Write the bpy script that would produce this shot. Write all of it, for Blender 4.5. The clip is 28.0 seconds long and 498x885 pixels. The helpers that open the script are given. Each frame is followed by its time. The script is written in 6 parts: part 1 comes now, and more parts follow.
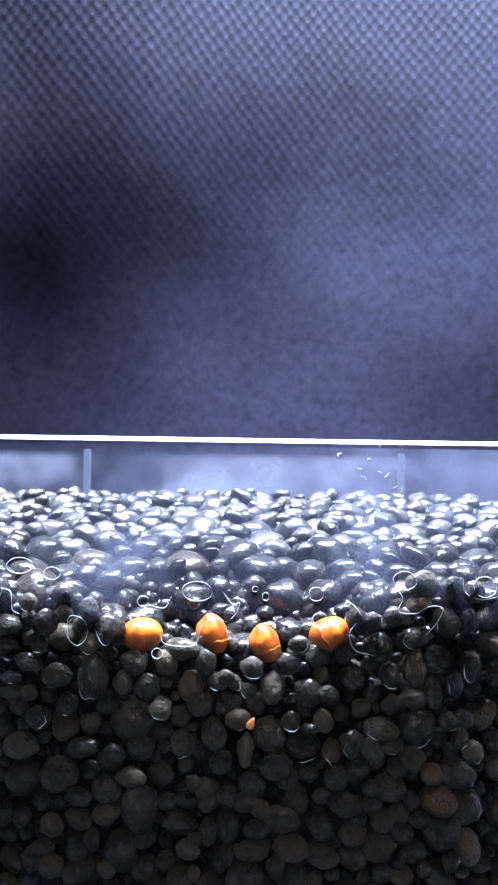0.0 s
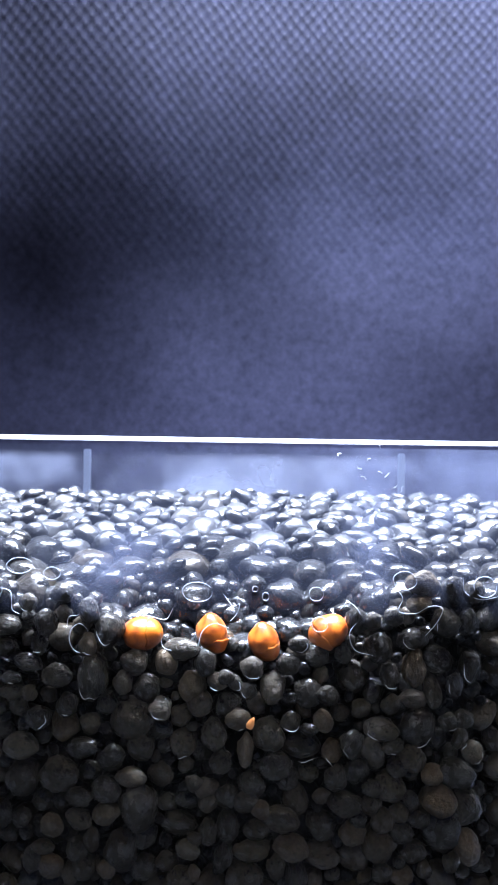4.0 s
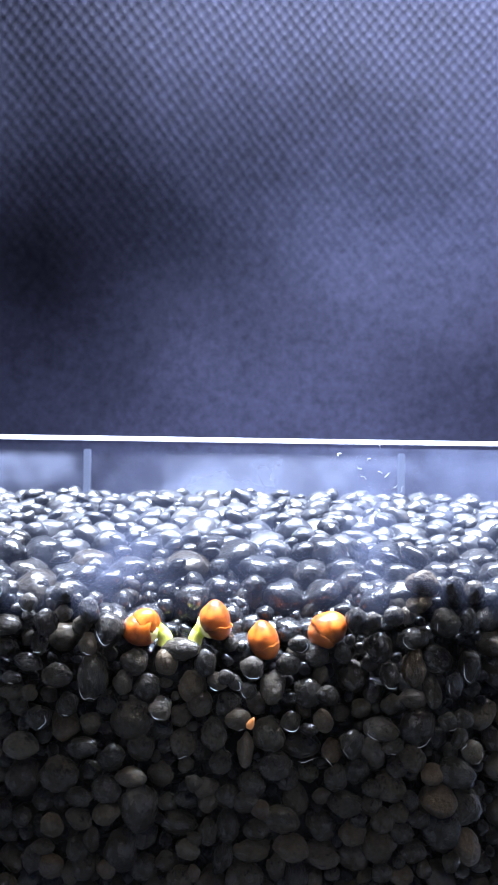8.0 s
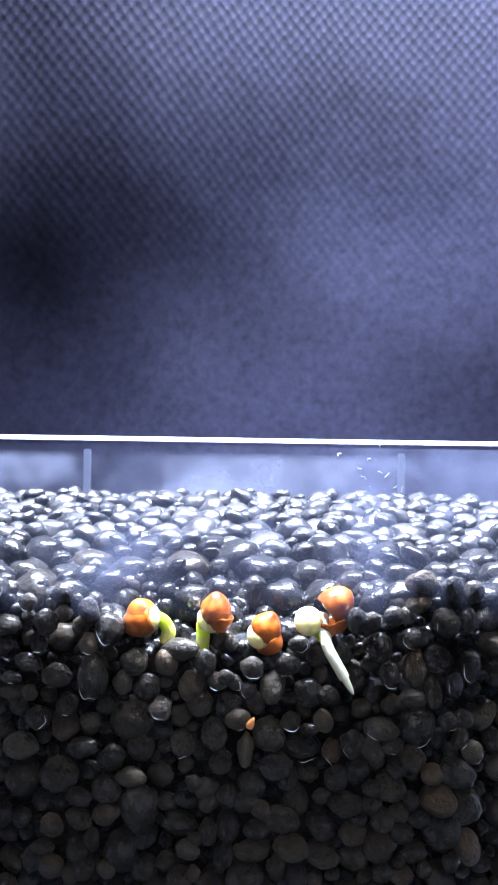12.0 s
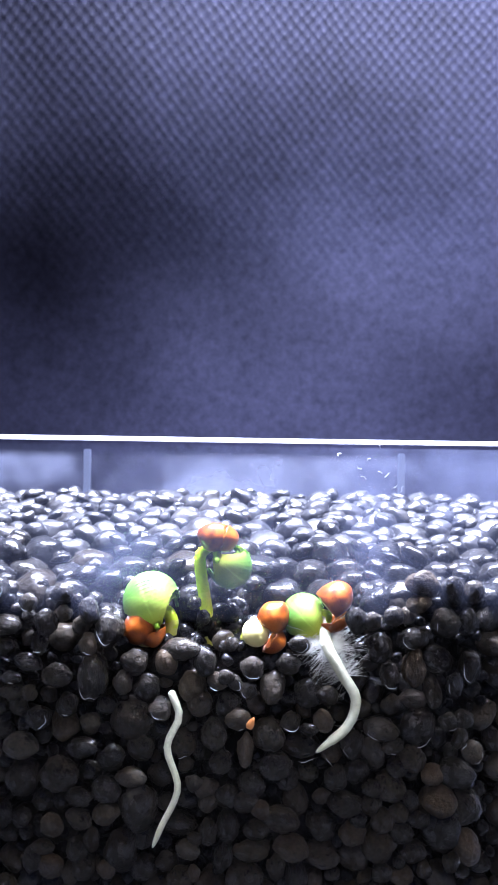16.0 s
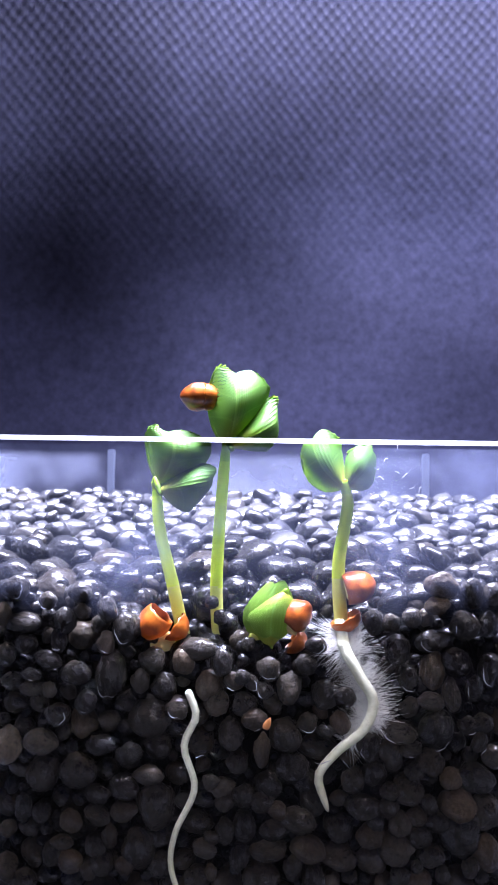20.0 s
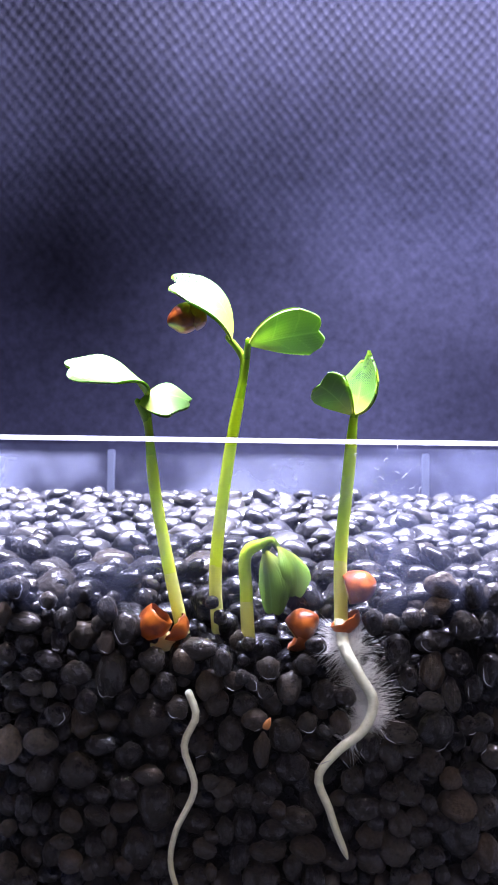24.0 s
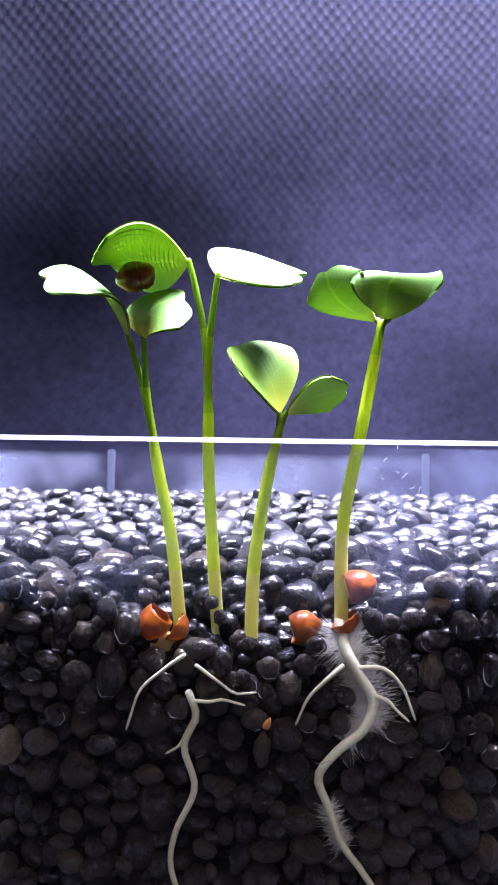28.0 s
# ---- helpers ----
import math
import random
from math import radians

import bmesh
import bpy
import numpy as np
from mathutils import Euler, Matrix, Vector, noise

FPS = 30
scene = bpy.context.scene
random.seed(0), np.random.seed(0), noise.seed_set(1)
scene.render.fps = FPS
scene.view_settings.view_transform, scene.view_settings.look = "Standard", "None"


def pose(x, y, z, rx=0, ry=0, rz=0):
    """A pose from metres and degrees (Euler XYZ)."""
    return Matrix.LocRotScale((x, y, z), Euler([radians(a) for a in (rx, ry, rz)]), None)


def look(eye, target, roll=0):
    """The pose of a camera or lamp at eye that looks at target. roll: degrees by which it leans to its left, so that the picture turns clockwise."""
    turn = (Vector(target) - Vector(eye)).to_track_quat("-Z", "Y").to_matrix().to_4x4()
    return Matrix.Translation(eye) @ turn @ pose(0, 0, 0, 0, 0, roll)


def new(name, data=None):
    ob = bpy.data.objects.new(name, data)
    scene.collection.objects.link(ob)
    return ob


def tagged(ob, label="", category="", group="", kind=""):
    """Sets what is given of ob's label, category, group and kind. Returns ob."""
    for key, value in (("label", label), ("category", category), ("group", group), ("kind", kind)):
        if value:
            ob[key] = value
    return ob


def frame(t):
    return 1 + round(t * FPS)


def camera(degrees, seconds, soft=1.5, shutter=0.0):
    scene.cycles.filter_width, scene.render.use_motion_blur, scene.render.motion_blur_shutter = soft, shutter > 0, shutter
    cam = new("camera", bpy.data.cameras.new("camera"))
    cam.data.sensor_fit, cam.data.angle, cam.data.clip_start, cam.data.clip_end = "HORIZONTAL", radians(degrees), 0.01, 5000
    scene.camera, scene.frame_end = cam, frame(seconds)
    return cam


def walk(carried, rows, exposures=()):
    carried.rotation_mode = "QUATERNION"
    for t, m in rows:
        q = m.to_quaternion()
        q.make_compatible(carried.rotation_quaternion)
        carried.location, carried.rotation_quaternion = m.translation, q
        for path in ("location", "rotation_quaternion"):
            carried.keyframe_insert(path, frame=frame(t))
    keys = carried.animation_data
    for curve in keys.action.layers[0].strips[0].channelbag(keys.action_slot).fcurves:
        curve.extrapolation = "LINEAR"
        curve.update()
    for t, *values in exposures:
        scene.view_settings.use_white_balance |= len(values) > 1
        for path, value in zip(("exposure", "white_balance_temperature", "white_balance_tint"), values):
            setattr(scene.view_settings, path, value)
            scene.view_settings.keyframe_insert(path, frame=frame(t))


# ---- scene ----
MM = 0.001

# camera: a phone on a stand before the box, nudged once
cam = camera(39.45, 28.0, soft=1.4)
cam.data.dof.use_dof, cam.data.dof.focus_distance, cam.data.dof.aperture_fstop = True, 0.0685, 100.0
STAND_A = pose(0, -66.4 * MM, 47.8 * MM, 91.54, 0, 0) @ pose(0, 0, 0, 0, 0, 0.85)
STAND_B = pose(1.44 * MM, -66.4 * MM, 47.8 * MM, 91.54, 0, 2.59) @ pose(0, 0, 0, 0, 0, 0.85)
walk(cam, [(0, STAND_A), (16.2, STAND_A), (16.3, STAND_B), (28, STAND_B)],
     [(0, -0.02, 6650, 6), (10, 0.06, 6650, 7), (16, -0.02, 6550, 17), (20, -0.06, 6550, 25), (24, 0.06, 6700, 29), (26.5, 0.08, 6700, 28), (28, -0.08, 6750, 30)])

# light: a cool lamp strip over the box, dim room round it, an added front fill
world = bpy.data.worlds.new("room_light")
scene.world = world
world.use_nodes = True
world.node_tree.nodes["Background"].inputs[0].default_value = (0.07, 0.13, 0.9, 1)
world.node_tree.nodes["Background"].inputs[1].default_value = 0.024
lamp_data = bpy.data.lights.new("grow_lamp", "AREA")
lamp_data.shape, lamp_data.size, lamp_data.size_y = "RECTANGLE", 0.30, 0.10
lamp_data.energy, lamp_data.color = 25.0, (0.66, 0.75, 1.0)
lamp_data.spread = radians(125)
lamp = new("grow_lamp", lamp_data)
lamp.matrix_world = look((0.0, 0.034, 0.40), (0.0, 0.030, 0.0))

# Small unseen lamp added in front to brighten the gravel and give glints.
fill_data = bpy.data.lights.new("front_fill", "AREA")
fill_data.shape, fill_data.size, fill_data.size_y = "RECTANGLE", 0.035, 0.022
fill_data.energy, fill_data.color = 0.38, (1.0, 0.87, 0.64)
fill_lamp = new("front_fill", fill_data)
fill_lamp.matrix_world = look((0.05, -0.15, 0.46), (0.0, 0.0, 0.03))


# ---- materials ----
def mat(name, color, rough=0.5, **inputs):
    m = bpy.data.materials.new(name)
    m.use_nodes = True
    b = m.node_tree.nodes["Principled BSDF"]
    b.inputs["Base Color"].default_value = (*color, 1)
    b.inputs["Roughness"].default_value = rough
    for key, value in inputs.items():
        b.inputs[key.replace("_", " ")].default_value = value
    return m


def node(m, kind, **values):
    n = m.node_tree.nodes.new("ShaderNode" + kind)
    for key, value in values.items():
        if key in n.inputs:
            n.inputs[key].default_value = value
    return n


def link(m, a, b):
    m.node_tree.links.new(a, b)


def ramp(m, fac, stops):
    r = node(m, "ValToRGB")
    e = r.color_ramp.elements
    while len(e) < len(stops):
        e.new(0.5)
    for k, (p, c) in zip(e, stops):
        k.position, k.color = p, (*c, 1)
    link(m, fac, r.inputs[0])
    return r.outputs[0]


def noise_tex(m, scale, detail=4, rough=0.6):
    c = node(m, "TexCoord")
    n = node(m, "TexNoise", Scale=scale, Detail=detail, Roughness=rough)
    link(m, c.outputs["Object"], n.inputs["Vector"])
    return n.outputs["Fac"]


def bump(m, height, strength, distance):
    b = node(m, "Bump", Strength=strength, Distance=distance)
    link(m, height, b.inputs["Height"])
    link(m, b.outputs[0], m.node_tree.nodes["Principled BSDF"].inputs["Normal"])
    return b


def pebble_material(island, wet_shaded=False):
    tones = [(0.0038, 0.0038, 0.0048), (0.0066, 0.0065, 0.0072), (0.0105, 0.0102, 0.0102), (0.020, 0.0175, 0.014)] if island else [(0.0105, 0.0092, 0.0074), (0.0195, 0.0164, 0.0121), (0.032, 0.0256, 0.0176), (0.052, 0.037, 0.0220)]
    # Wet tones, darkened further to stand for the shade in the gaps.
    if wet_shaded:
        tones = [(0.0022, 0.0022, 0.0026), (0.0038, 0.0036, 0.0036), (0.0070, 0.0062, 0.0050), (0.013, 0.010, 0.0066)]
    size = 700 if island else 1
    m = mat("wet_clay_pebble", (0.03, 0.03, 0.03), 0.35, Specular_IOR_Level=0.08 if wet_shaded else 0.22 if island else 0.10, Coat_Weight=1.0 if island else 0.85, Coat_Roughness=0.07 if wet_shaded else 0.26 if island else 0.065, Coat_IOR=1.48 if wet_shaded else 1.42 if island else 1.75)
    b = m.node_tree.nodes["Principled BSDF"]
    pick = node(m, "NewGeometry").outputs["Random Per Island"] if island else node(m, "ObjectInfo").outputs["Random"]
    tone = ramp(m, pick, list(zip((0, 0.5, 0.85, 1), tones)))
    grain = noise_tex(m, 4.2 * size, 8, 0.72)
    mix = node(m, "MixRGB")
    mix.blend_type = "MULTIPLY"
    mix.inputs[0].default_value = 0.7
    link(m, tone, mix.inputs[1])
    link(m, ramp(m, grain, [(0.35, (0.4, 0.39, 0.38)), (0.65, (1.6, 1.52, 1.38))]), mix.inputs[2])
    link(m, mix.outputs[0], b.inputs["Base Color"])
    wet = noise_tex(m, 1.3 * size, 4)
    link(m, ramp(m, wet, [(0.4, (0.7, 0.7, 0.7)), (0.6, (0.36, 0.36, 0.36))]), b.inputs["Roughness"])
    link(m, ramp(m, wet, [(0.38, (0.5, 0.5, 0.5) if island else (0.25, 0.25, 0.25)), (0.52, (1, 1, 1))]), b.inputs["Coat Weight"])
    grit = noise_tex(m, 3.4 * size, 4, 0.6)
    bump(m, grit, 1.0, 0.00020 if wet_shaded else 0.00014 if island else 0.0004)
    skin = node(m, "Bump", Strength=0.4, Distance=0.00016 if wet_shaded else 0.00008 if island else 0.00010)
    link(m, grit, skin.inputs["Height"])
    link(m, skin.outputs[0], b.inputs["Coat Normal"])
    return m


def leaf_material(low=(0.042, 0.127, 0.016), high=(0.075, 0.188, 0.024)):
    m = mat("cotyledon_green", (0.10, 0.26, 0.03), 0.58, Specular_IOR_Level=0.28)
    b = m.node_tree.nodes["Principled BSDF"]
    tone = ramp(m, noise_tex(m, 300, 4), [(0.3, low), (0.7, high)])
    grow = node(m, "Attribute")
    grow.attribute_name = "along"
    pale = node(m, "MixRGB", Color2=(0.68, 0.66, 0.07, 1))
    link(m, ramp(m, grow.outputs["Fac"], [(0.03, (0.75, 0.75, 0.75)), (0.18, (0.25, 0.25, 0.25)), (0.40, (0, 0, 0))]), pale.inputs[0])
    wide = node(m, "Attribute")
    wide.attribute_name = "across"
    fork = node(m, "Math")
    fork.operation = "MULTIPLY_ADD"
    fork.inputs[1].default_value = -0.75
    link(m, wide.outputs["Fac"], fork.inputs[0])
    steps = node(m, "Math")
    steps.operation = "MULTIPLY_ADD"
    steps.inputs[1].default_value = 3.4
    link(m, grow.outputs["Fac"], steps.inputs[0])
    link(m, fork.outputs[0], steps.inputs[2])
    part_of = node(m, "Math")
    part_of.operation = "FRACT"
    link(m, steps.outputs[0], part_of.inputs[0])
    rib = ramp(m, wide.outputs["Fac"], [(0.02, (0.75, 0.75, 0.75)), (0.07, (0, 0, 0))])
    side_rib = ramp(m, part_of.outputs[0], [(0.44, (0, 0, 0)), (0.49, (0.4, 0.4, 0.4)), (0.51, (0.4, 0.4, 0.4)), (0.56, (0, 0, 0))])
    both = node(m, "MixRGB")
    both.blend_type = "LIGHTEN"
    both.inputs[0].default_value = 1.0
    link(m, rib, both.inputs[1])
    link(m, side_rib, both.inputs[2])
    veins = node(m, "MixRGB", Color2=(0.15, 0.32, 0.05, 1))
    link(m, both.outputs[0], veins.inputs[0])
    link(m, tone, veins.inputs[1])
    link(m, veins.outputs[0], pale.inputs[1])
    link(m, pale.outputs[0], b.inputs["Base Color"])
    glow = node(m, "BsdfTranslucent", Color=(0.44, 0.80, 0.04, 1))
    mix = node(m, "MixShader", Fac=0.17)
    link(m, b.outputs[0], mix.inputs[1])
    link(m, glow.outputs[0], mix.inputs[2])
    link(m, mix.outputs[0], m.node_tree.nodes["Material Output"].inputs["Surface"])
    bump(m, noise_tex(m, 1500, 4), 0.25, 0.0001)
    return m


def grained(name, low, high, scale, rough, depth=0.0001, **more):
    m = mat(name, low, rough, **more)
    link(m, ramp(m, noise_tex(m, scale, 5), [(0.3, low), (0.7, high)]), m.node_tree.nodes["Principled BSDF"].inputs["Base Color"])
    bump(m, noise_tex(m, scale * 4, 4), 0.4, depth)
    return m


def stem_material(low, high):
    """Watery green tissue that lets light through."""
    m = grained("hypocotyl_green", low, high, 500, 0.32, 0.00005, Coat_Weight=0.3)
    glow = node(m, "BsdfTranslucent", Color=(high[0] * 1.15, high[1] * 1.15, high[2], 1))
    mix = node(m, "MixShader", Fac=0.5)
    link(m, m.node_tree.nodes["Principled BSDF"].outputs[0], mix.inputs[1])
    link(m, glow.outputs[0], mix.inputs[2])
    link(m, mix.outputs[0], m.node_tree.nodes["Material Output"].inputs["Surface"])
    return m


def coat_material():
    m = grained("seed_coat_brown", (0.18, 0.032, 0.006), (0.43, 0.110, 0.010), 420, 0.3, 0.00005, Coat_Weight=0.8, Coat_Roughness=0.12)
    b = m.node_tree.nodes["Principled BSDF"]
    stain = node(m, "MixRGB")
    stain.blend_type = "MULTIPLY"
    stain.inputs[0].default_value = 1.0
    link(m, b.inputs["Base Color"].links[0].from_socket, stain.inputs[1])
    link(m, ramp(m, noise_tex(m, 650, 3), [(0.34, (0.38, 0.27, 0.27)), (0.52, (1, 1, 1))]), stain.inputs[2])
    link(m, stain.outputs[0], b.inputs["Base Color"])
    glow = node(m, "BsdfTranslucent", Color=(0.9, 0.34, 0.03, 1))
    mix = node(m, "MixShader", Fac=0.18)
    link(m, b.outputs[0], mix.inputs[1])
    link(m, glow.outputs[0], mix.inputs[2])
    link(m, mix.outputs[0], m.node_tree.nodes["Material Output"].inputs["Surface"])
    return m


def fabric_material():
    m = mat("woven_navy_cloth", (0.1, 0.1, 0.15), 0.8, Specular_IOR_Level=0.08)
    b = m.node_tree.nodes["Principled BSDF"]
    c = node(m, "TexCoord")
    s = node(m, "SeparateXYZ")
    wob = node(m, "TexNoise", Scale=230.0, Detail=2.0)
    link(m, c.outputs["Object"], wob.inputs["Vector"])
    shift = node(m, "VectorMath")
    shift.operation = "MULTIPLY_ADD"
    shift.inputs[1].default_value = (0.0010, 0.0010, 0.0010)
    link(m, wob.outputs["Color"], shift.inputs[0])
    link(m, c.outputs["Object"], shift.inputs[2])
    link(m, shift.outputs[0], s.inputs[0])
    waves = []
    for kx, kz in ((1.0, 0.82), (1.0, -0.82)):
        a = node(m, "Math"); a.operation = "MULTIPLY"; a.inputs[1].default_value = kx * 2560
        d = node(m, "Math"); d.operation = "MULTIPLY"; d.inputs[1].default_value = kz * 2560
        e = node(m, "Math"); e.operation = "ADD"
        f = node(m, "Math"); f.operation = "SINE"
        link(m, s.outputs["X"], a.inputs[0]); link(m, s.outputs["Z"], d.inputs[0])
        link(m, a.outputs[0], e.inputs[0]); link(m, d.outputs[0], e.inputs[1])
        link(m, e.outputs[0], f.inputs[0])
        waves.append(f)
    add = node(m, "Math"); add.operation = "ADD"
    link(m, waves[0].outputs[0], add.inputs[0]); link(m, waves[1].outputs[0], add.inputs[1])
    half = node(m, "Math"); half.operation = "MULTIPLY_ADD"
    half.inputs[1].default_value, half.inputs[2].default_value = 0.25, 0.5
    link(m, add.outputs[0], half.inputs[0])
    patch = noise_tex(m, 45, 5)
    height = node(m, "MapRange")
    height.inputs["From Min"].default_value, height.inputs["From Max"].default_value = 0.082, 0.142
    height.inputs["To Min"].default_value, height.inputs["To Max"].default_value = 0.08, 0.85
    link(m, s.outputs["Z"], height.inputs["Value"])
    press = node(m, "MixRGB")
    press.inputs[1].default_value = (0.5, 0.5, 0.5, 1)
    link(m, height.outputs[0], press.inputs[0])
    link(m, half.outputs[0], press.inputs[2])
    # Highlights of the raised dots are put into the colour, stronger towards the top.
    tone = ramp(m, press.outputs[0], [(0.15, (0.0150, 0.0155, 0.032)), (0.5, (0.0200, 0.0206, 0.0395)), (0.78, (0.026, 0.0265, 0.048)), (0.95, (0.044, 0.044, 0.070))])
    stain = node(m, "MixRGB")
    stain.blend_type = "MULTIPLY"
    stain.inputs[0].default_value = 0.6
    link(m, tone, stain.inputs[1])
    link(m, ramp(m, patch, [(0.3, (0.6, 0.6, 0.62)), (0.7, (1.3, 1.3, 1.28))]), stain.inputs[2])
    # Fibre mottling, deepened so that its pale flecks stand for sparkle.
    fleck = node(m, "MixRGB")
    fleck.blend_type = "MULTIPLY"
    fleck.inputs[0].default_value = 1.0
    link(m, stain.outputs[0], fleck.inputs[1])
    link(m, ramp(m, noise_tex(m, 520, 3, 0.7), [(0.3, (0.68, 0.68, 0.68)), (0.7, (1.34, 1.34, 1.32))]), fleck.inputs[2])
    link(m, fleck.outputs[0], b.inputs["Base Color"])
    bump(m, press.outputs[0], 0.3, 0.0003)
    return m


def glass_material(name, tint, rough):
    return mat(name, tint, rough, Transmission_Weight=1.0, IOR=1.16)


def fogged_material():
    m = mat("fogged_acrylic", (0.42, 0.46, 0.60), 0.3)
    t = m.node_tree
    b, out = t.nodes["Principled BSDF"], t.nodes["Material Output"]
    clear = node(m, "BsdfTransparent")
    mix = node(m, "MixShader")
    c = node(m, "TexCoord")
    s = node(m, "SeparateXYZ")
    link(m, c.outputs["Object"], s.inputs[0])
    low = node(m, "MapRange")
    low.inputs["From Min"].default_value, low.inputs["From Max"].default_value = 0.0492, 0.0478
    link(m, s.outputs["Z"], low.inputs["Value"])
    cover = node(m, "Math")
    cover.operation = "MULTIPLY"
    link(m, ramp(m, noise_tex(m, 36, 5, 0.55), [(0.43, (0.03, 0.03, 0.03)), (0.53, (0.34, 0.34, 0.34)), (0.66, (0.6, 0.6, 0.6))]), cover.inputs[0])
    link(m, low.outputs[0], cover.inputs[1])
    link(m, cover.outputs[0], mix.inputs[0])
    link(m, clear.outputs[0], mix.inputs[1])
    link(m, b.outputs[0], mix.inputs[2])
    link(m, mix.outputs[0], out.inputs["Surface"])
    return m


def mist_material():
    m = fogged_material()
    m.name = "pane_mist"
    n = m.node_tree
    glow = node(m, "BsdfTranslucent", Color=(0.62, 0.7, 1.0, 1))
    mixed = [k for k in n.nodes if k.bl_idname == "ShaderNodeMixShader"][0]
    link(m, glow.outputs[0], mixed.inputs[2])
    fac = noise_tex(m, 55, 4)
    c = node(m, "TexCoord")
    s = node(m, "SeparateXYZ")
    link(m, c.outputs["Object"], s.inputs[0])
    high = node(m, "MapRange")
    high.inputs["From Min"].default_value, high.inputs["From Max"].default_value = 0.0325, 0.0365
    link(m, s.outputs["Z"], high.inputs["Value"])
    both = node(m, "Math")
    both.operation = "MULTIPLY"
    link(m, ramp(m, fac, [(0.40, (0.006, 0.006, 0.006)), (0.54, (0.022, 0.022, 0.022)), (0.68, (0.085, 0.085, 0.085))]), both.inputs[0])
    link(m, high.outputs[0], both.inputs[1])
    link(m, both.outputs[0], mixed.inputs[0])
    return m


FOGGED = fogged_material()
MIST = mist_material()
STRIP_PALE = mat("pale_strip_grey", (0.14, 0.16, 0.22), 0.5)
PEBBLE, PEBBLE_JOINED, PEBBLE_WET_SHADED = pebble_material(False), pebble_material(True), pebble_material(True, True)
# Near-black colour that stands for the shade deep between the pebbles.
GAP_SHADE = grained("gap_shade", (0.0022, 0.0022, 0.0025), (0.0045, 0.0043, 0.0042), 900, 0.9, 0.0003, Specular_IOR_Level=0.1)
LEAF = leaf_material()
LEAF_LATE = leaf_material((0.085, 0.19, 0.014), (0.145, 0.275, 0.024))
KERNEL = grained("embryo_cream", (0.74, 0.64, 0.20), (0.84, 0.76, 0.34), 380, 0.35, 0.00003, Coat_Weight=0.4)
STEM_TONES = (((0.74, 0.74, 0.22), (0.80, 0.79, 0.30)), ((0.70, 0.80, 0.06), (0.78, 0.86, 0.11)), ((0.62, 0.76, 0.04), (0.70, 0.82, 0.07)), ((0.44, 0.64, 0.03), (0.52, 0.70, 0.05)), ((0.20, 0.38, 0.02), (0.27, 0.45, 0.03)))
STEMS = [stem_material(low, high) for low, high in STEM_TONES]
ROOT = grained("root_white", (0.68, 0.70, 0.47), (0.85, 0.87, 0.65), 900, 0.5)
# Opaque pale grey: the glint on water edges is put into the colour.
WATER_GLINT = mat("water_film_glint", (0.45, 0.47, 0.5), 0.12, Coat_Weight=1.0)
CHIP = grained("husk_orange", (0.55, 0.18, 0.05), (0.75, 0.32, 0.10), 700, 0.5)
HAIR = mat("root_hair_white", (0.86, 0.86, 0.78), 0.4)
COAT = coat_material()
CLOTH = fabric_material()
ACRYLIC = glass_material("clear_acrylic", (0.96, 0.97, 1.0), 0.0)
EDGE = mat("sawn_acrylic_edge", (0.048, 0.052, 0.070), 0.4)
TABLE = grained("black_table_mat", (0.002, 0.002, 0.002), (0.004, 0.004, 0.004), 60, 0.9, Specular_IOR_Level=0.1)


# ---- building helpers ----
def mesh_object(name, bm, material, parent=None, label="", smooth=True):
    me = bpy.data.meshes.new(name)
    bm.to_mesh(me)
    bm.free()
    me.materials.append(material)
    if smooth:
        me.shade_smooth()
    ob = new(name, me)
    ob.parent = parent
    return tagged(ob, label)


part = mesh_object


def box_mesh(x0, x1, y0, y1, z0, z1, bevel=0.0):
    bm = bmesh.new()
    bmesh.ops.create_cube(bm, size=1, matrix=Matrix.Translation(Vector((x0 + x1, y0 + y1, z0 + z1)) * 0.5 * MM) @ Matrix.Diagonal(((x1 - x0) * MM, (y1 - y0) * MM, (z1 - z0) * MM, 1)))
    if bevel:
        bmesh.ops.bevel(bm, geom=bm.edges[:], offset=bevel * MM, segments=2, affect="EDGES")
    return bm


def grid_mesh(points, thick=0.0):
    """A sheet through rows of points; with a thickness it is closed round its rim."""
    bm = bmesh.new()
    points = np.asarray(points)
    n, m = points.shape[:2]
    du, dv = np.gradient(points, axis=0), np.gradient(points, axis=1)
    nor = np.cross(du, dv)
    nor /= np.linalg.norm(nor, axis=2, keepdims=True) + 1e-12
    sides = []
    for k in ((0.5, -0.5) if thick else (0,)):
        sides.append([[bm.verts.new(points[i, j] + nor[i, j] * thick * k) for j in range(m)] for i in range(n)])
    for k, s in enumerate(sides):
        for i in range(n - 1):
            for j in range(m - 1):
                q = (s[i][j], s[i + 1][j], s[i + 1][j + 1], s[i][j + 1])
                bm.faces.new(q if k == 0 else q[::-1])
    if thick:
        a, b = sides
        rim = [(0, j) for j in range(m)] + [(i, m - 1) for i in range(1, n)] + [(n - 1, j) for j in range(m - 2, -1, -1)] + [(i, 0) for i in range(n - 2, 0, -1)]
        for p, q in zip(rim, rim[1:] + rim[:1]):
            bm.faces.new((a[p[0]][p[1]], a[q[0]][q[1]], b[q[0]][q[1]], b[p[0]][p[1]]))
    return bm


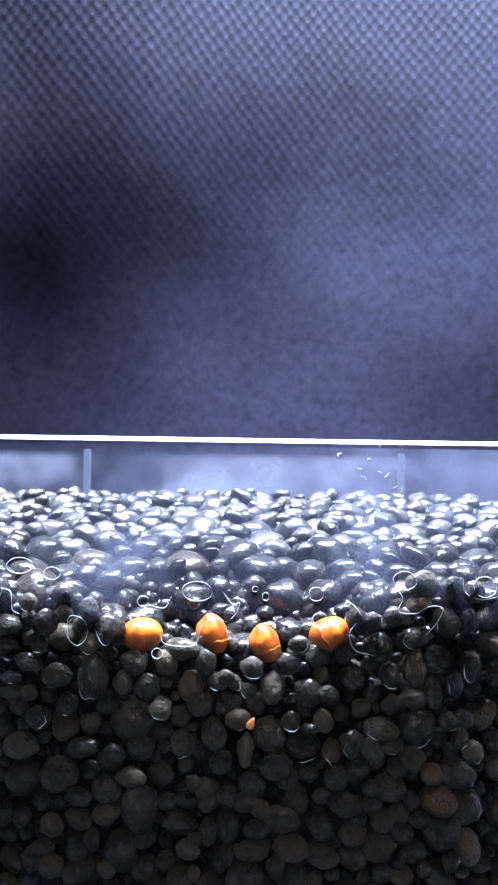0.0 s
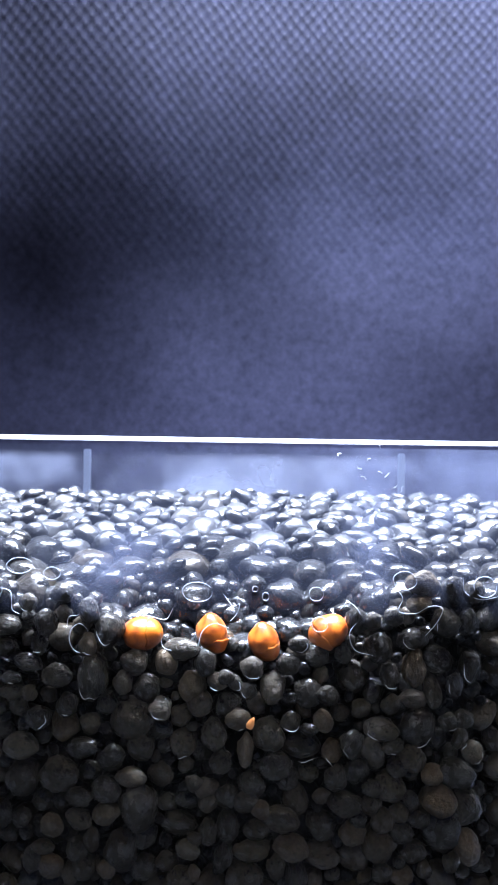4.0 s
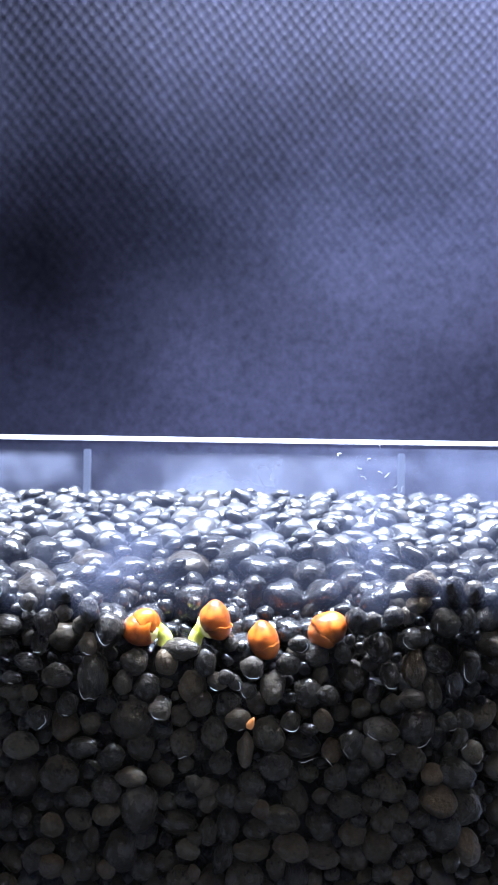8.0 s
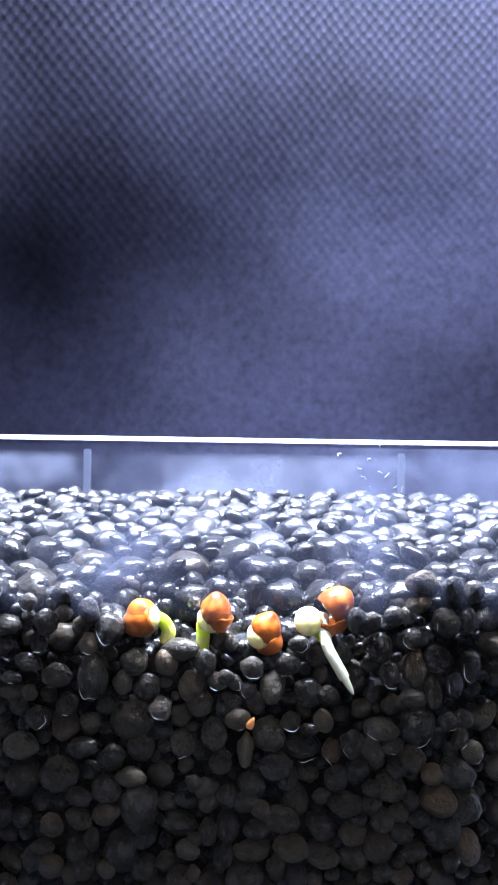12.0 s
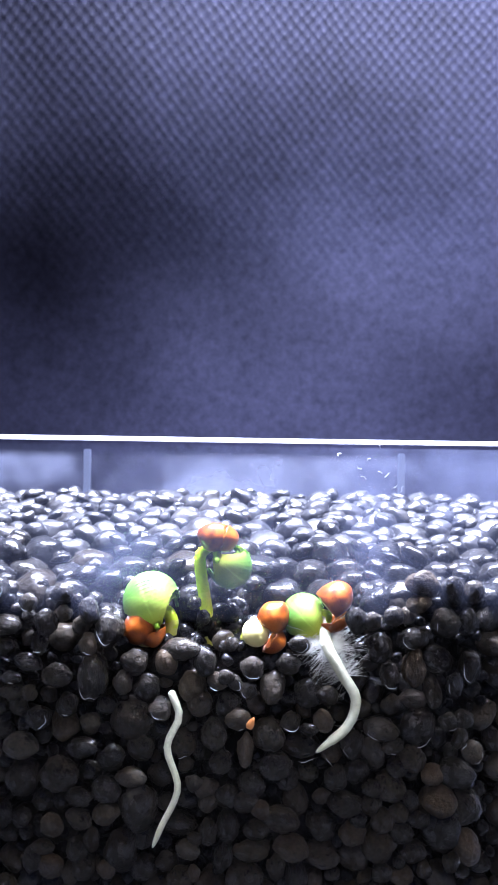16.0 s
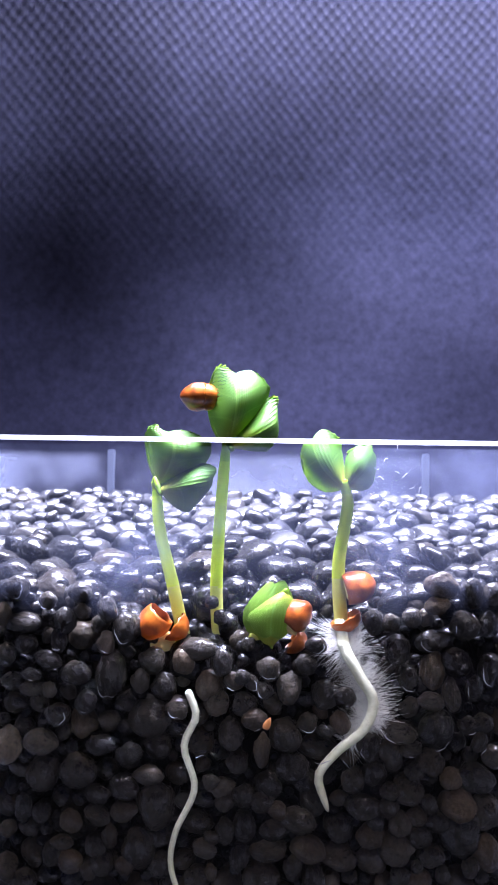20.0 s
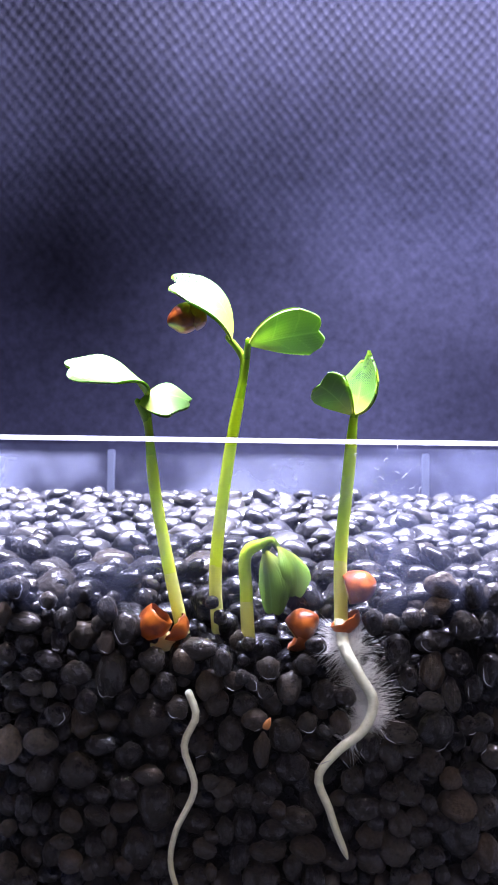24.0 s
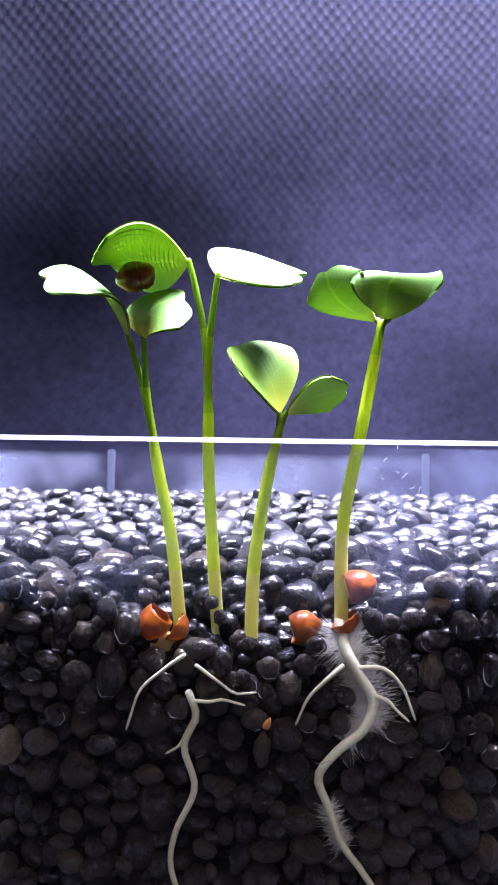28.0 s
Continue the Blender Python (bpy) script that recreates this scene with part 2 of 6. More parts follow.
def bowl_mesh(rows, thick):
    """A closed-round bowl from rings of points, the first at its pole, with an inner and an outer skin."""
    p = np.asarray(rows)
    n, m = p.shape[:2]
    du = np.gradient(p, axis=0)
    dv = np.roll(p, -1, 1) - np.roll(p, 1, 1)
    nor = np.cross(du, dv)
    nor /= np.linalg.norm(nor, axis=2, keepdims=True) + 1e-15
    nor *= np.sign((nor[n // 2] * (p[n // 2] - p.mean((0, 1)))).sum())
    bm = bmesh.new()
    skins = [[[bm.verts.new(p[i, j] + nor[i, j] * thick * k) for j in range(m)] for i in range(n)] for k in (0, -1)]
    for k, g in enumerate(skins):
        for i in range(n - 1):
            for j in range(m):
                bm.faces.new((g[i][j], g[i][(j + 1) % m], g[i + 1][(j + 1) % m], g[i + 1][j])[::1 - 2 * k])
        bm.faces.new(g[0])
    for j in range(m):
        bm.faces.new((skins[0][-1][j], skins[0][-1][(j + 1) % m], skins[1][-1][(j + 1) % m], skins[1][-1][j]))
    bmesh.ops.recalc_face_normals(bm, faces=bm.faces[:])
    return bm


def tube_mesh(length, r0, r1, sides=16, rings=3, tip=0, head=False):
    """A tapering open rod along z, centred; with tip it runs out to a point."""
    bm = bmesh.new()
    zs = [(-length / 2 + length * k / (rings - 1), r0 + (r1 - r0) * k / (rings - 1)) for k in range(rings)]
    if head:
        zs = [(-length / 2 - r0 * 0.8 * math.cos(a), r0 * math.sin(a)) for a in (0.05, 0.4, 0.8, 1.2)] + zs
    if tip:
        zs += [(length / 2 + r1 * tip * math.cos(a), r1 * math.sin(a)) for a in (1.2, 0.75, 0.3, 0.05)]
    rows = [[bm.verts.new((r * math.cos(2 * math.pi * k / sides), r * math.sin(2 * math.pi * k / sides), z)) for k in range(sides)] for z, r in zs]
    for a, b in zip(rows, rows[1:]):
        for k in range(sides):
            bm.faces.new((a[k], a[(k + 1) % sides], b[(k + 1) % sides], b[k]))
    return bm


class Track:
    """Values that change over time: one call of at() for each moment."""

    def __init__(self):
        self.rows = []

    def at(self, t, *values):
        self.rows.append((t, values))
        return self

    def get(self, t):
        times = [r[0] for r in self.rows]
        vals = np.array([r[1] for r in self.rows], float)
        if t <= times[0]:
            return vals[0]
        for k in range(len(times) - 1):
            if t <= times[k + 1]:
                s = (t - times[k]) / (times[k + 1] - times[k])
                return vals[k] + (vals[k + 1] - vals[k]) * s
        return vals[-1]


def spline(points, n=60):
    """A smooth line through the points, as n places evenly spread along it."""
    p = np.asarray(points, float)
    p = np.vstack([2 * p[0] - p[1], p, 2 * p[-1] - p[-2]])
    out = []
    for k in range(1, len(p) - 2):
        for s in np.linspace(0, 1, 24, endpoint=False):
            a, b, c, d = p[k - 1:k + 3]
            out.append(0.5 * (2 * b + (c - a) * s + (2 * a - 5 * b + 4 * c - d) * s * s + (3 * b - a - 3 * c + d) * s ** 3))
    out.append(p[-2])
    out = np.array(out)
    d = np.concatenate([[0], np.cumsum(np.linalg.norm(np.diff(out, axis=0), axis=1))])
    q = np.linspace(0, d[-1], n)
    return np.stack([np.interp(q, d, out[:, k]) for k in range(3)], 1), d[-1]


def along(line, s):
    """The pose at the share s of a line, its z along the line."""
    n = len(line) - 1
    f = min(max(s, 0.0), 1.0) * n
    k = min(int(f), n - 1)
    p = line[k] + (line[k + 1] - line[k]) * (f - k)
    t = line[min(k + 2, n)] - line[max(k - 1, 0)]
    z = Vector(t).normalized() if np.linalg.norm(t) > 1e-9 else Vector((0, 0, 1))
    x = Vector((0, -1, 0)).cross(z)
    x = x.normalized() if x.length > 1e-6 else Vector((1, 0, 0))
    y = z.cross(x)
    m = Matrix((x, y, z)).transposed().to_4x4()
    m.translation = Vector(p)
    return m


# ---- the setting: table, cloth, box, gravel ----
CX = -0.7
IN_W, IN_D, RIM, WALL = 44.0, 46.5, 50.0, 1.8

tagged(mesh_object("ground", box_mesh(-900, 900, -600, 600, -30, -4), TABLE, smooth=False), "black matt table top", kind="structure")


def cloth_sheet():
    """A hanging sheet: how far it leans back or forward changes over it, in broad soft folds."""
    rows, n = [], 90
    depth = np.full(n + 1, 80.0)
    xs = np.linspace(-120, 120, n + 1)
    for i in range(n + 1):
        z = -4 + 230 * i / n
        hollow = np.exp(-(((xs + 34) * 0.9 + (z - 90) * 0.44) / 50) ** 2 - (((z - 90) * 0.9 - (xs + 34) * 0.44) / 22) ** 2)
        corner = np.exp(-((xs - 58) / 22) ** 2 - ((z - 62) / 20) ** 2)
        ripple = np.array([noise.noise((x * 0.035 + z * 0.02, z * 0.03, 4.2)) for x in xs])
        lean = 0.025 + 0.07 * np.clip(xs / 50, -0.8, 0.45) - 0.07 * np.clip((z - 75) / 50, 0, 1) - 0.17 * hollow - 0.12 * corner + 0.05 * ripple
        depth = depth + lean * 230 / n
        rows.append([(x * MM, y * MM, z * MM) for x, y in zip(xs, depth)])
    return grid_mesh(rows, 0.0006)


tagged(mesh_object("backdrop", cloth_sheet(), CLOTH), "dark navy embossed cloth hung behind the box", kind="structure")


def acrylic_box():
    box = tagged(new("acrylic_box"), "clear acrylic box with bright cut rim, filled with gravel", "box")
    x0, x1, y0, y1 = CX - IN_W, CX + IN_W, 0, IN_D
    panes = (("front_pane", (x0 - WALL, x1 + WALL, y0 - WALL, y0 - 0.02, 0, RIM - 0.49)), ("back_pane", (x0 - WALL, x1 + WALL, y1, y1 + WALL, 0, RIM)),
             ("side_pane", (x0 - WALL, x0, y0, y1, 0, RIM)), ("side_pane", (x1, x1 + WALL, y0, y1, 0, RIM)), ("bottom_pane", (x0 - WALL, x1 + WALL, y0 - WALL, y1 + WALL, -4, -0.02)))
    for name, dims in panes:
        p = part(name, box_mesh(*dims), ACRYLIC if name == "front_pane" else FOGGED, box, "" if name == "front_pane" else "fogged pane", smooth=False)
        p.visible_shadow = False
    # Two pale upright strips on the inside of the back pane.
    for x in (-25.4, 25.4):
        part("upright_strip", box_mesh(CX + x - 0.6, CX + x + 0.6, y1 - 0.5, y1 - 0.01, 30, RIM - 0.6, 0.15), STRIP_PALE, box, "pale upright strip on the back pane", smooth=False)
    film = part("condensation", box_mesh(x0, x1, y0 + 0.001, y0 + 0.004, 31, RIM - 0.8), MIST, box, "thin bluish mist of droplets on the pane", smooth=False)
    film.visible_shadow = False
    bm = bmesh.new()
    section = ((y0 - WALL, RIM - 0.48), (y0 - WALL + 0.12, RIM - 0.32), (y0 - WALL + 0.45, RIM - 0.08), (y0 - WALL + 0.7, RIM), (y0 - 0.1, RIM), (y0 - 0.02, RIM - 0.46))
    ends = [[bm.verts.new((x * MM, y * MM, z * MM)) for y, z in section] for x in np.linspace(x0 - WALL, x1 + WALL, 12)]
    for p, q in zip(ends, ends[1:]):
        for k in range(6):
            bm.faces.new((p[k], q[k], q[(k + 1) % 6], p[(k + 1) % 6]))
    bm.faces.new(ends[0][::-1])
    bm.faces.new(ends[-1])
    part("cut_edge", bm, EDGE, box, "bright sawn edge of the pane", smooth=False)


acrylic_box()


def top_of_gravel(x, y):
    trough = math.exp(-((x + 1) / 12.5) ** 6)
    side = np.interp(y, (0, 8, 20, 46), (35.0, 37.0, 39.6, 43.0))
    middle = np.interp(y, (0, 3.8, 6.5, 9, 20, 46), (29.3, 29.6, 34.0, 36.4, 39.6, 43.0))
    return side + (middle - side) * trough + 0.4 * noise.noise((x * 0.2, y * 0.2, 7))


def pebble_bm(seed, bm=None, m=None, rings=3):
    tmp = bmesh.new()
    bmesh.ops.create_icosphere(tmp, subdivisions=rings, radius=1)
    for v in tmp.verts:
        d = v.co.normalized()
        v.co = d * (1 + 0.22 * noise.noise(d * 1.2 + Vector((seed * 7.3, 0, 0))) + 0.08 * noise.noise(d * 3.0 + Vector((0, seed * 3.1, 0))) + 0.025 * noise.noise(d * 7.0 + Vector((0, 0, seed))))
    return tmp


rng = random.Random(5)
SHAPES = []
for k in range(12):
    b = pebble_bm(k)
    me = bpy.data.meshes.new("pebble")
    b.to_mesh(me)
    b.free()
    me.materials.append(PEBBLE)
    me.shade_smooth()
    SHAPES.append(me)


def pebble_pose(x, y, z, wide, deep, tall, tilt=None):
    q = Euler((rng.uniform(-0.3, 0.3), rng.uniform(-3.1, 3.1) if tilt is None else tilt, rng.uniform(-0.3, 0.3))).to_matrix().to_4x4()
    return Matrix.Translation(Vector((x, y, z)) * MM) @ q @ Matrix.Diagonal((wide * MM, deep * MM, tall * MM, 1))


def front_pebbles():
    """Large pebbles against the front pane, then smaller ones packed into the gaps."""
    done = []

    def lay(*stones):
        done.extend(stones)

    lay((-20.7, 28.3, 1.32, 0.77), (-18.1, 27.1, 1.37, 0.99), (-14.7, 26.9, 1.42, 2.19), (-10.7, 28.4, 1.21, 1.10), (-11.7, 26.4, 0.88, 0.99), (-9.5, 25.9, 1.10, 1.21), (-22.3, 26.9, 0.99, 0.55), (-22.2, 25.6, 0.99, 0.71), (-20.5, 25.5, 0.66, 0.71), (-16.9, 24.4, 0.88, 0.99), (-19.7, 23.1, 1.10, 0.99), (-10.8, 22.9, 1.97, 1.75))
    lay((-21.3, 20.4, 1.48, 1.10), (-24.7, 19.9, 1.42, 1.53), (-15.5, 20.3, 1.48, 0.88), (-9.9, 20.3, 1.21, 1.10), (-12.6, 19.4, 1.21, 1.21), (-21.2, 17.4, 1.32, 1.64), (-17.7, 17.6, 1.64, 1.53), (-10.7, 17.6, 1.32, 0.88), (-13.1, 16.4, 1.32, 1.10), (-15.7, 15.7, 1.21, 0.82), (-10.1, 14.6, 1.64, 2.08), (-13.1, 14.2, 1.10, 0.93))
    lay((-15.6, 13.7, 1.21, 0.88), (-18.2, 13.1, 1.10, 0.99), (-22.8, 14.1, 0.88, 1.32), (-21.0, 13.8, 0.82, 0.82), (-14.3, 11.8, 0.71, 1.10), (-11.7, 10.5, 1.37, 1.92), (-9.7, 11.7, 1.21, 1.21), (-18.9, 11.1, 0.99, 0.66), (-15.7, 10.9, 0.93, 0.99), (-20.0, 9.9, 0.88, 0.99), (-18.3, 9.3, 1.21, 1.10), (-15.0, 9.3, 1.10, 1.10))
    lay((-12.9, 9.1, 0.82, 0.82), (-9.5, 8.7, 1.21, 1.21), (-24.2, 12.2, 0.77, 0.71), (-24.6, 8.4, 1.21, 1.21), (-22.7, 7.1, 1.32, 1.10), (-16.3, 8.7, 0.71, 0.93))
    lay((-6.4, 29.5, 1.64, 0.99), (-2.2, 30.0, 0.99, 0.99), (-7.6, 28.4, 0.99, 1.10), (-3.8, 28.5, 0.88, 1.10), (0.6, 28.0, 0.99, 0.99), (-5.1, 26.1, 1.21, 1.37), (-2.7, 26.7, 0.88, 0.77), (-1.0, 26.6, 0.66, 0.66), (0.3, 26.0, 0.77, 0.77), (2.6, 26.3, 1.10, 1.32), (-4.3, 24.5, 1.21, 1.10), (-8.1, 24.1, 0.99, 0.99))
    lay((-1.7, 24.4, 1.10, 1.10), (-0.6, 23.2, 1.10, 0.99), (2.3, 21.7, 1.42, 1.48), (4.4, 23.0, 0.88, 0.82), (6.0, 25.6, 1.21, 1.21), (6.0, 22.4, 0.82, 0.55), (5.5, 20.5, 1.75, 1.10), (-3.0, 21.7, 1.15, 1.32), (-8.2, 21.9, 1.21, 0.99), (-5.9, 20.7, 1.21, 1.21), (0.1, 20.3, 0.77, 1.42), (-2.3, 19.2, 0.93, 0.99))
    lay((2.9, 18.8, 1.32, 1.32), (-8.0, 17.6, 1.10, 1.10), (0.7, 17.1, 1.21, 1.10), (4.2, 17.4, 0.99, 0.99), (-4.7, 17.2, 0.77, 0.77), (-3.6, 16.7, 0.99, 0.88), (5.0, 15.4, 1.10, 1.37), (-5.5, 15.3, 1.10, 0.77), (-3.4, 15.4, 0.88, 0.88), (-1.7, 16.0, 0.99, 1.10), (0.2, 15.5, 1.21, 0.99), (1.6, 14.8, 0.77, 0.88))
    lay((-6.3, 12.9, 1.53, 1.10), (3.5, 13.8, 1.64, 1.10), (-1.5, 13.2, 0.99, 1.37), (-3.3, 12.7, 0.77, 1.10), (-4.6, 12.1, 0.66, 0.66), (1.3, 12.9, 1.21, 0.88), (4.6, 11.2, 1.53, 1.10), (-5.3, 11.0, 1.10, 0.88), (-1.9, 10.4, 0.88, 1.32), (0.8, 11.0, 1.64, 0.88), (3.2, 9.5, 0.88, 1.10), (-7.3, 9.4, 0.99, 0.82))
    lay((0.0, 8.3, 1.53, 1.53), (-5.9, 8.3, 1.10, 0.99), (5.1, 8.5, 0.99, 1.42), (-4.6, 8.9, 0.55, 0.71))
    lay((12.7, 30.1, 1.21, 1.21), (16.1, 31.0, 1.53, 0.99), (18.3, 29.1, 1.42, 1.21), (16.1, 28.3, 0.99, 1.64), (21.4, 28.4, 0.99, 1.53), (17.8, 26.2, 0.82, 1.32), (14.0, 24.7, 0.99, 0.88), (15.9, 25.4, 1.10, 0.77), (11.1, 24.1, 0.88, 0.88), (16.5, 22.7, 1.53, 1.86), (13.0, 22.4, 1.53, 0.99), (14.1, 21.0, 0.99, 0.66))
    lay((10.3, 20.9, 1.10, 1.21), (8.5, 20.1, 0.99, 0.99), (12.2, 20.2, 1.10, 1.42), (15.9, 19.8, 1.21, 1.21), (10.7, 18.5, 1.10, 1.21), (8.7, 17.9, 1.10, 1.10), (14.6, 18.9, 0.99, 0.77), (17.8, 18.3, 0.99, 0.88), (20.1, 18.3, 1.53, 1.32), (12.2, 17.0, 0.88, 0.77), (13.9, 17.1, 1.32, 1.32), (7.5, 15.8, 0.77, 0.66))
    lay((9.6, 15.3, 1.53, 0.99), (12.0, 15.4, 0.88, 0.88), (15.8, 15.9, 0.77, 0.88), (18.5, 15.9, 1.53, 1.42), (21.0, 15.2, 1.42, 1.53), (14.7, 14.8, 0.88, 0.77), (10.9, 14.0, 0.77, 0.77), (16.5, 14.3, 0.99, 0.88), (13.1, 13.9, 0.99, 1.10), (18.9, 13.0, 1.64, 1.97), (14.9, 12.9, 1.10, 1.10), (10.4, 12.7, 1.10, 0.99))
    lay((7.5, 12.9, 1.32, 1.21), (12.8, 11.7, 1.53, 1.53), (21.3, 11.5, 1.21, 1.53), (7.5, 10.2, 1.64, 1.21), (16.0, 11.1, 1.21, 0.99), (10.7, 10.1, 1.42, 1.32), (19.7, 10.2, 0.77, 0.88), (14.7, 10.2, 0.55, 0.55), (13.1, 9.1, 0.88, 0.88), (15.0, 8.9, 0.99, 0.88), (17.1, 9.5, 0.66, 0.77), (4.1, 28.5, 0.99, 0.88))
    lay((6.8, 29.1, 1.10, 0.99), (9.5, 29.4, 0.88, 0.88), (7.9, 25.6, 0.99, 0.88), (7.4, 23.2, 0.88, 0.99), (13.8, 27.4, 0.88, 1.10), (19.9, 26.8, 0.77, 1.10), (19.4, 23.3, 0.88, 0.77), (20.7, 23.6, 0.88, 0.77), (20.4, 21.8, 0.66, 0.99), (21.7, 20.5, 0.88, 0.99))
    lay((-23.3, 31.8, 1.64, 0.88), (-17.4, 33.1, 0.77, 0.66), (-19.2, 32.1, 0.99, 1.10), (-13.2, 31.4, 1.21, 1.42), (-15.0, 33.3, 0.88, 1.10), (-19.7, 30.3, 0.77, 1.10), (-22.9, 29.8, 0.99, 0.88), (-24.9, 28.8, 0.99, 0.99), (-25.2, 32.6, 0.77, 0.99), (-15.1, 30.1, 0.77, 0.99), (19.0, 32.5, 1.21, 1.32), (14.1, 33.2, 0.88, 0.88))
    lay((21.2, 32.7, 0.99, 1.10), (12.1, 32.7, 0.77, 0.77), (10.5, 32.7, 0.88, 1.10), (16.4, 34.4, 0.99, 0.77), (19.8, 35.6, 1.10, 1.32), (16.9, 36.3, 1.42, 1.10), (21.7, 35.6, 0.99, 0.99), (-24.2, 35.1, 1.32, 1.10), (-20.8, 34.0, 0.88, 0.77), (-17.7, 34.9, 1.10, 0.88), (-1.9, 27.2, 0.66, 0.66), (5.1, 30.4, 0.88, 0.77))
    fixed = len(done)
    for r, tries in ((1.6, 700), (1.3, 1500), (1.0, 2500), (0.75, 3500), (0.5, 4000)):
        for _ in range(tries):
            x, z = rng.uniform(CX - 29, CX + 29), rng.uniform(3, 36)
            q = r * rng.uniform(0.9, 1.1)
            if z + q > top_of_gravel(x, 0):
                continue
            if all(((x - a) / (q + 0.95 * c)) ** 2 + ((z - b) / (q + 0.95 * d)) ** 2 > 0.92 for a, b, c, d in done):
                w = rng.uniform(0.9, 1.15)
                done.append((x, z, q * w, q / w))
    return done, fixed


COURSE_ONE = ((-6.9, 0.5, 25.5), (-6.3, 0.5, 23.4), (-7.3, 0.5, 20.5), (-6.3, 0.5, 16.6), (-8.0, 0.5, 12.5), (-8.4, 0.5, 9.3), (-7.2, 0.5, 5.7))
COURSE_FOUR = ((7.5, 2.4, 32.5), (7.6, 1.5, 31.3), (7.9, 0.8, 30.0), (9.2, 0.6, 27.7), (10.5, 0.6, 25.3), (9.7, 0.6, 22.7), (7.1, 0.6, 20.4), (5.5, 0.6, 18.0), (6.5, 0.6, 15.1), (7.7, 0.6, 12.0), (9.6, 0.6, 9.5), (11.8, 0.6, 6.4))
SIDE_ONE = (((-7.6, 0.4, 29.1), (-9.4, 0.3, 27.8), (-11.6, 0.3, 25.8), (-12.7, 0.3, 22.7)), ((-6.2, 0.4, 28.2), (-4.3, 0.3, 26.9), (-2.6, 0.3, 25.8), (-1.2, 0.3, 25.8)),
            ((-6.4, 0.4, 24.9), (-5.0, 0.3, 24.9), (-3.7, 0.3, 25.1), (-2.2, 0.3, 24.8)), ((-6.4, 0.4, 23.0), (-7.2, 0.3, 21.7), (-7.8, 0.3, 20.7), (-8.5, 0.3, 20.2)))
SIDE_FOUR = (((9.3, 0.4, 28.5), (11.5, 0.3, 28.4), (13.2, 0.3, 26.8), (14.2, 0.3, 24.4)), ((7.5, 0.4, 28.5), (5.9, 0.3, 27.1), (4.4, 0.3, 25.5), (3.5, 0.3, 23.6)),
             ((10.2, 0.4, 26.0), (11.8, 0.3, 25.5), (12.6, 0.3, 24.7), (13.4, 0.3, 24.0)))


SEED_BEDS = ((-10.0, 31.6, 2.0), (-3.2, 31.6, 1.9), (1.6, 31.0, 1.9), (7.4, 32.2, 2.3))


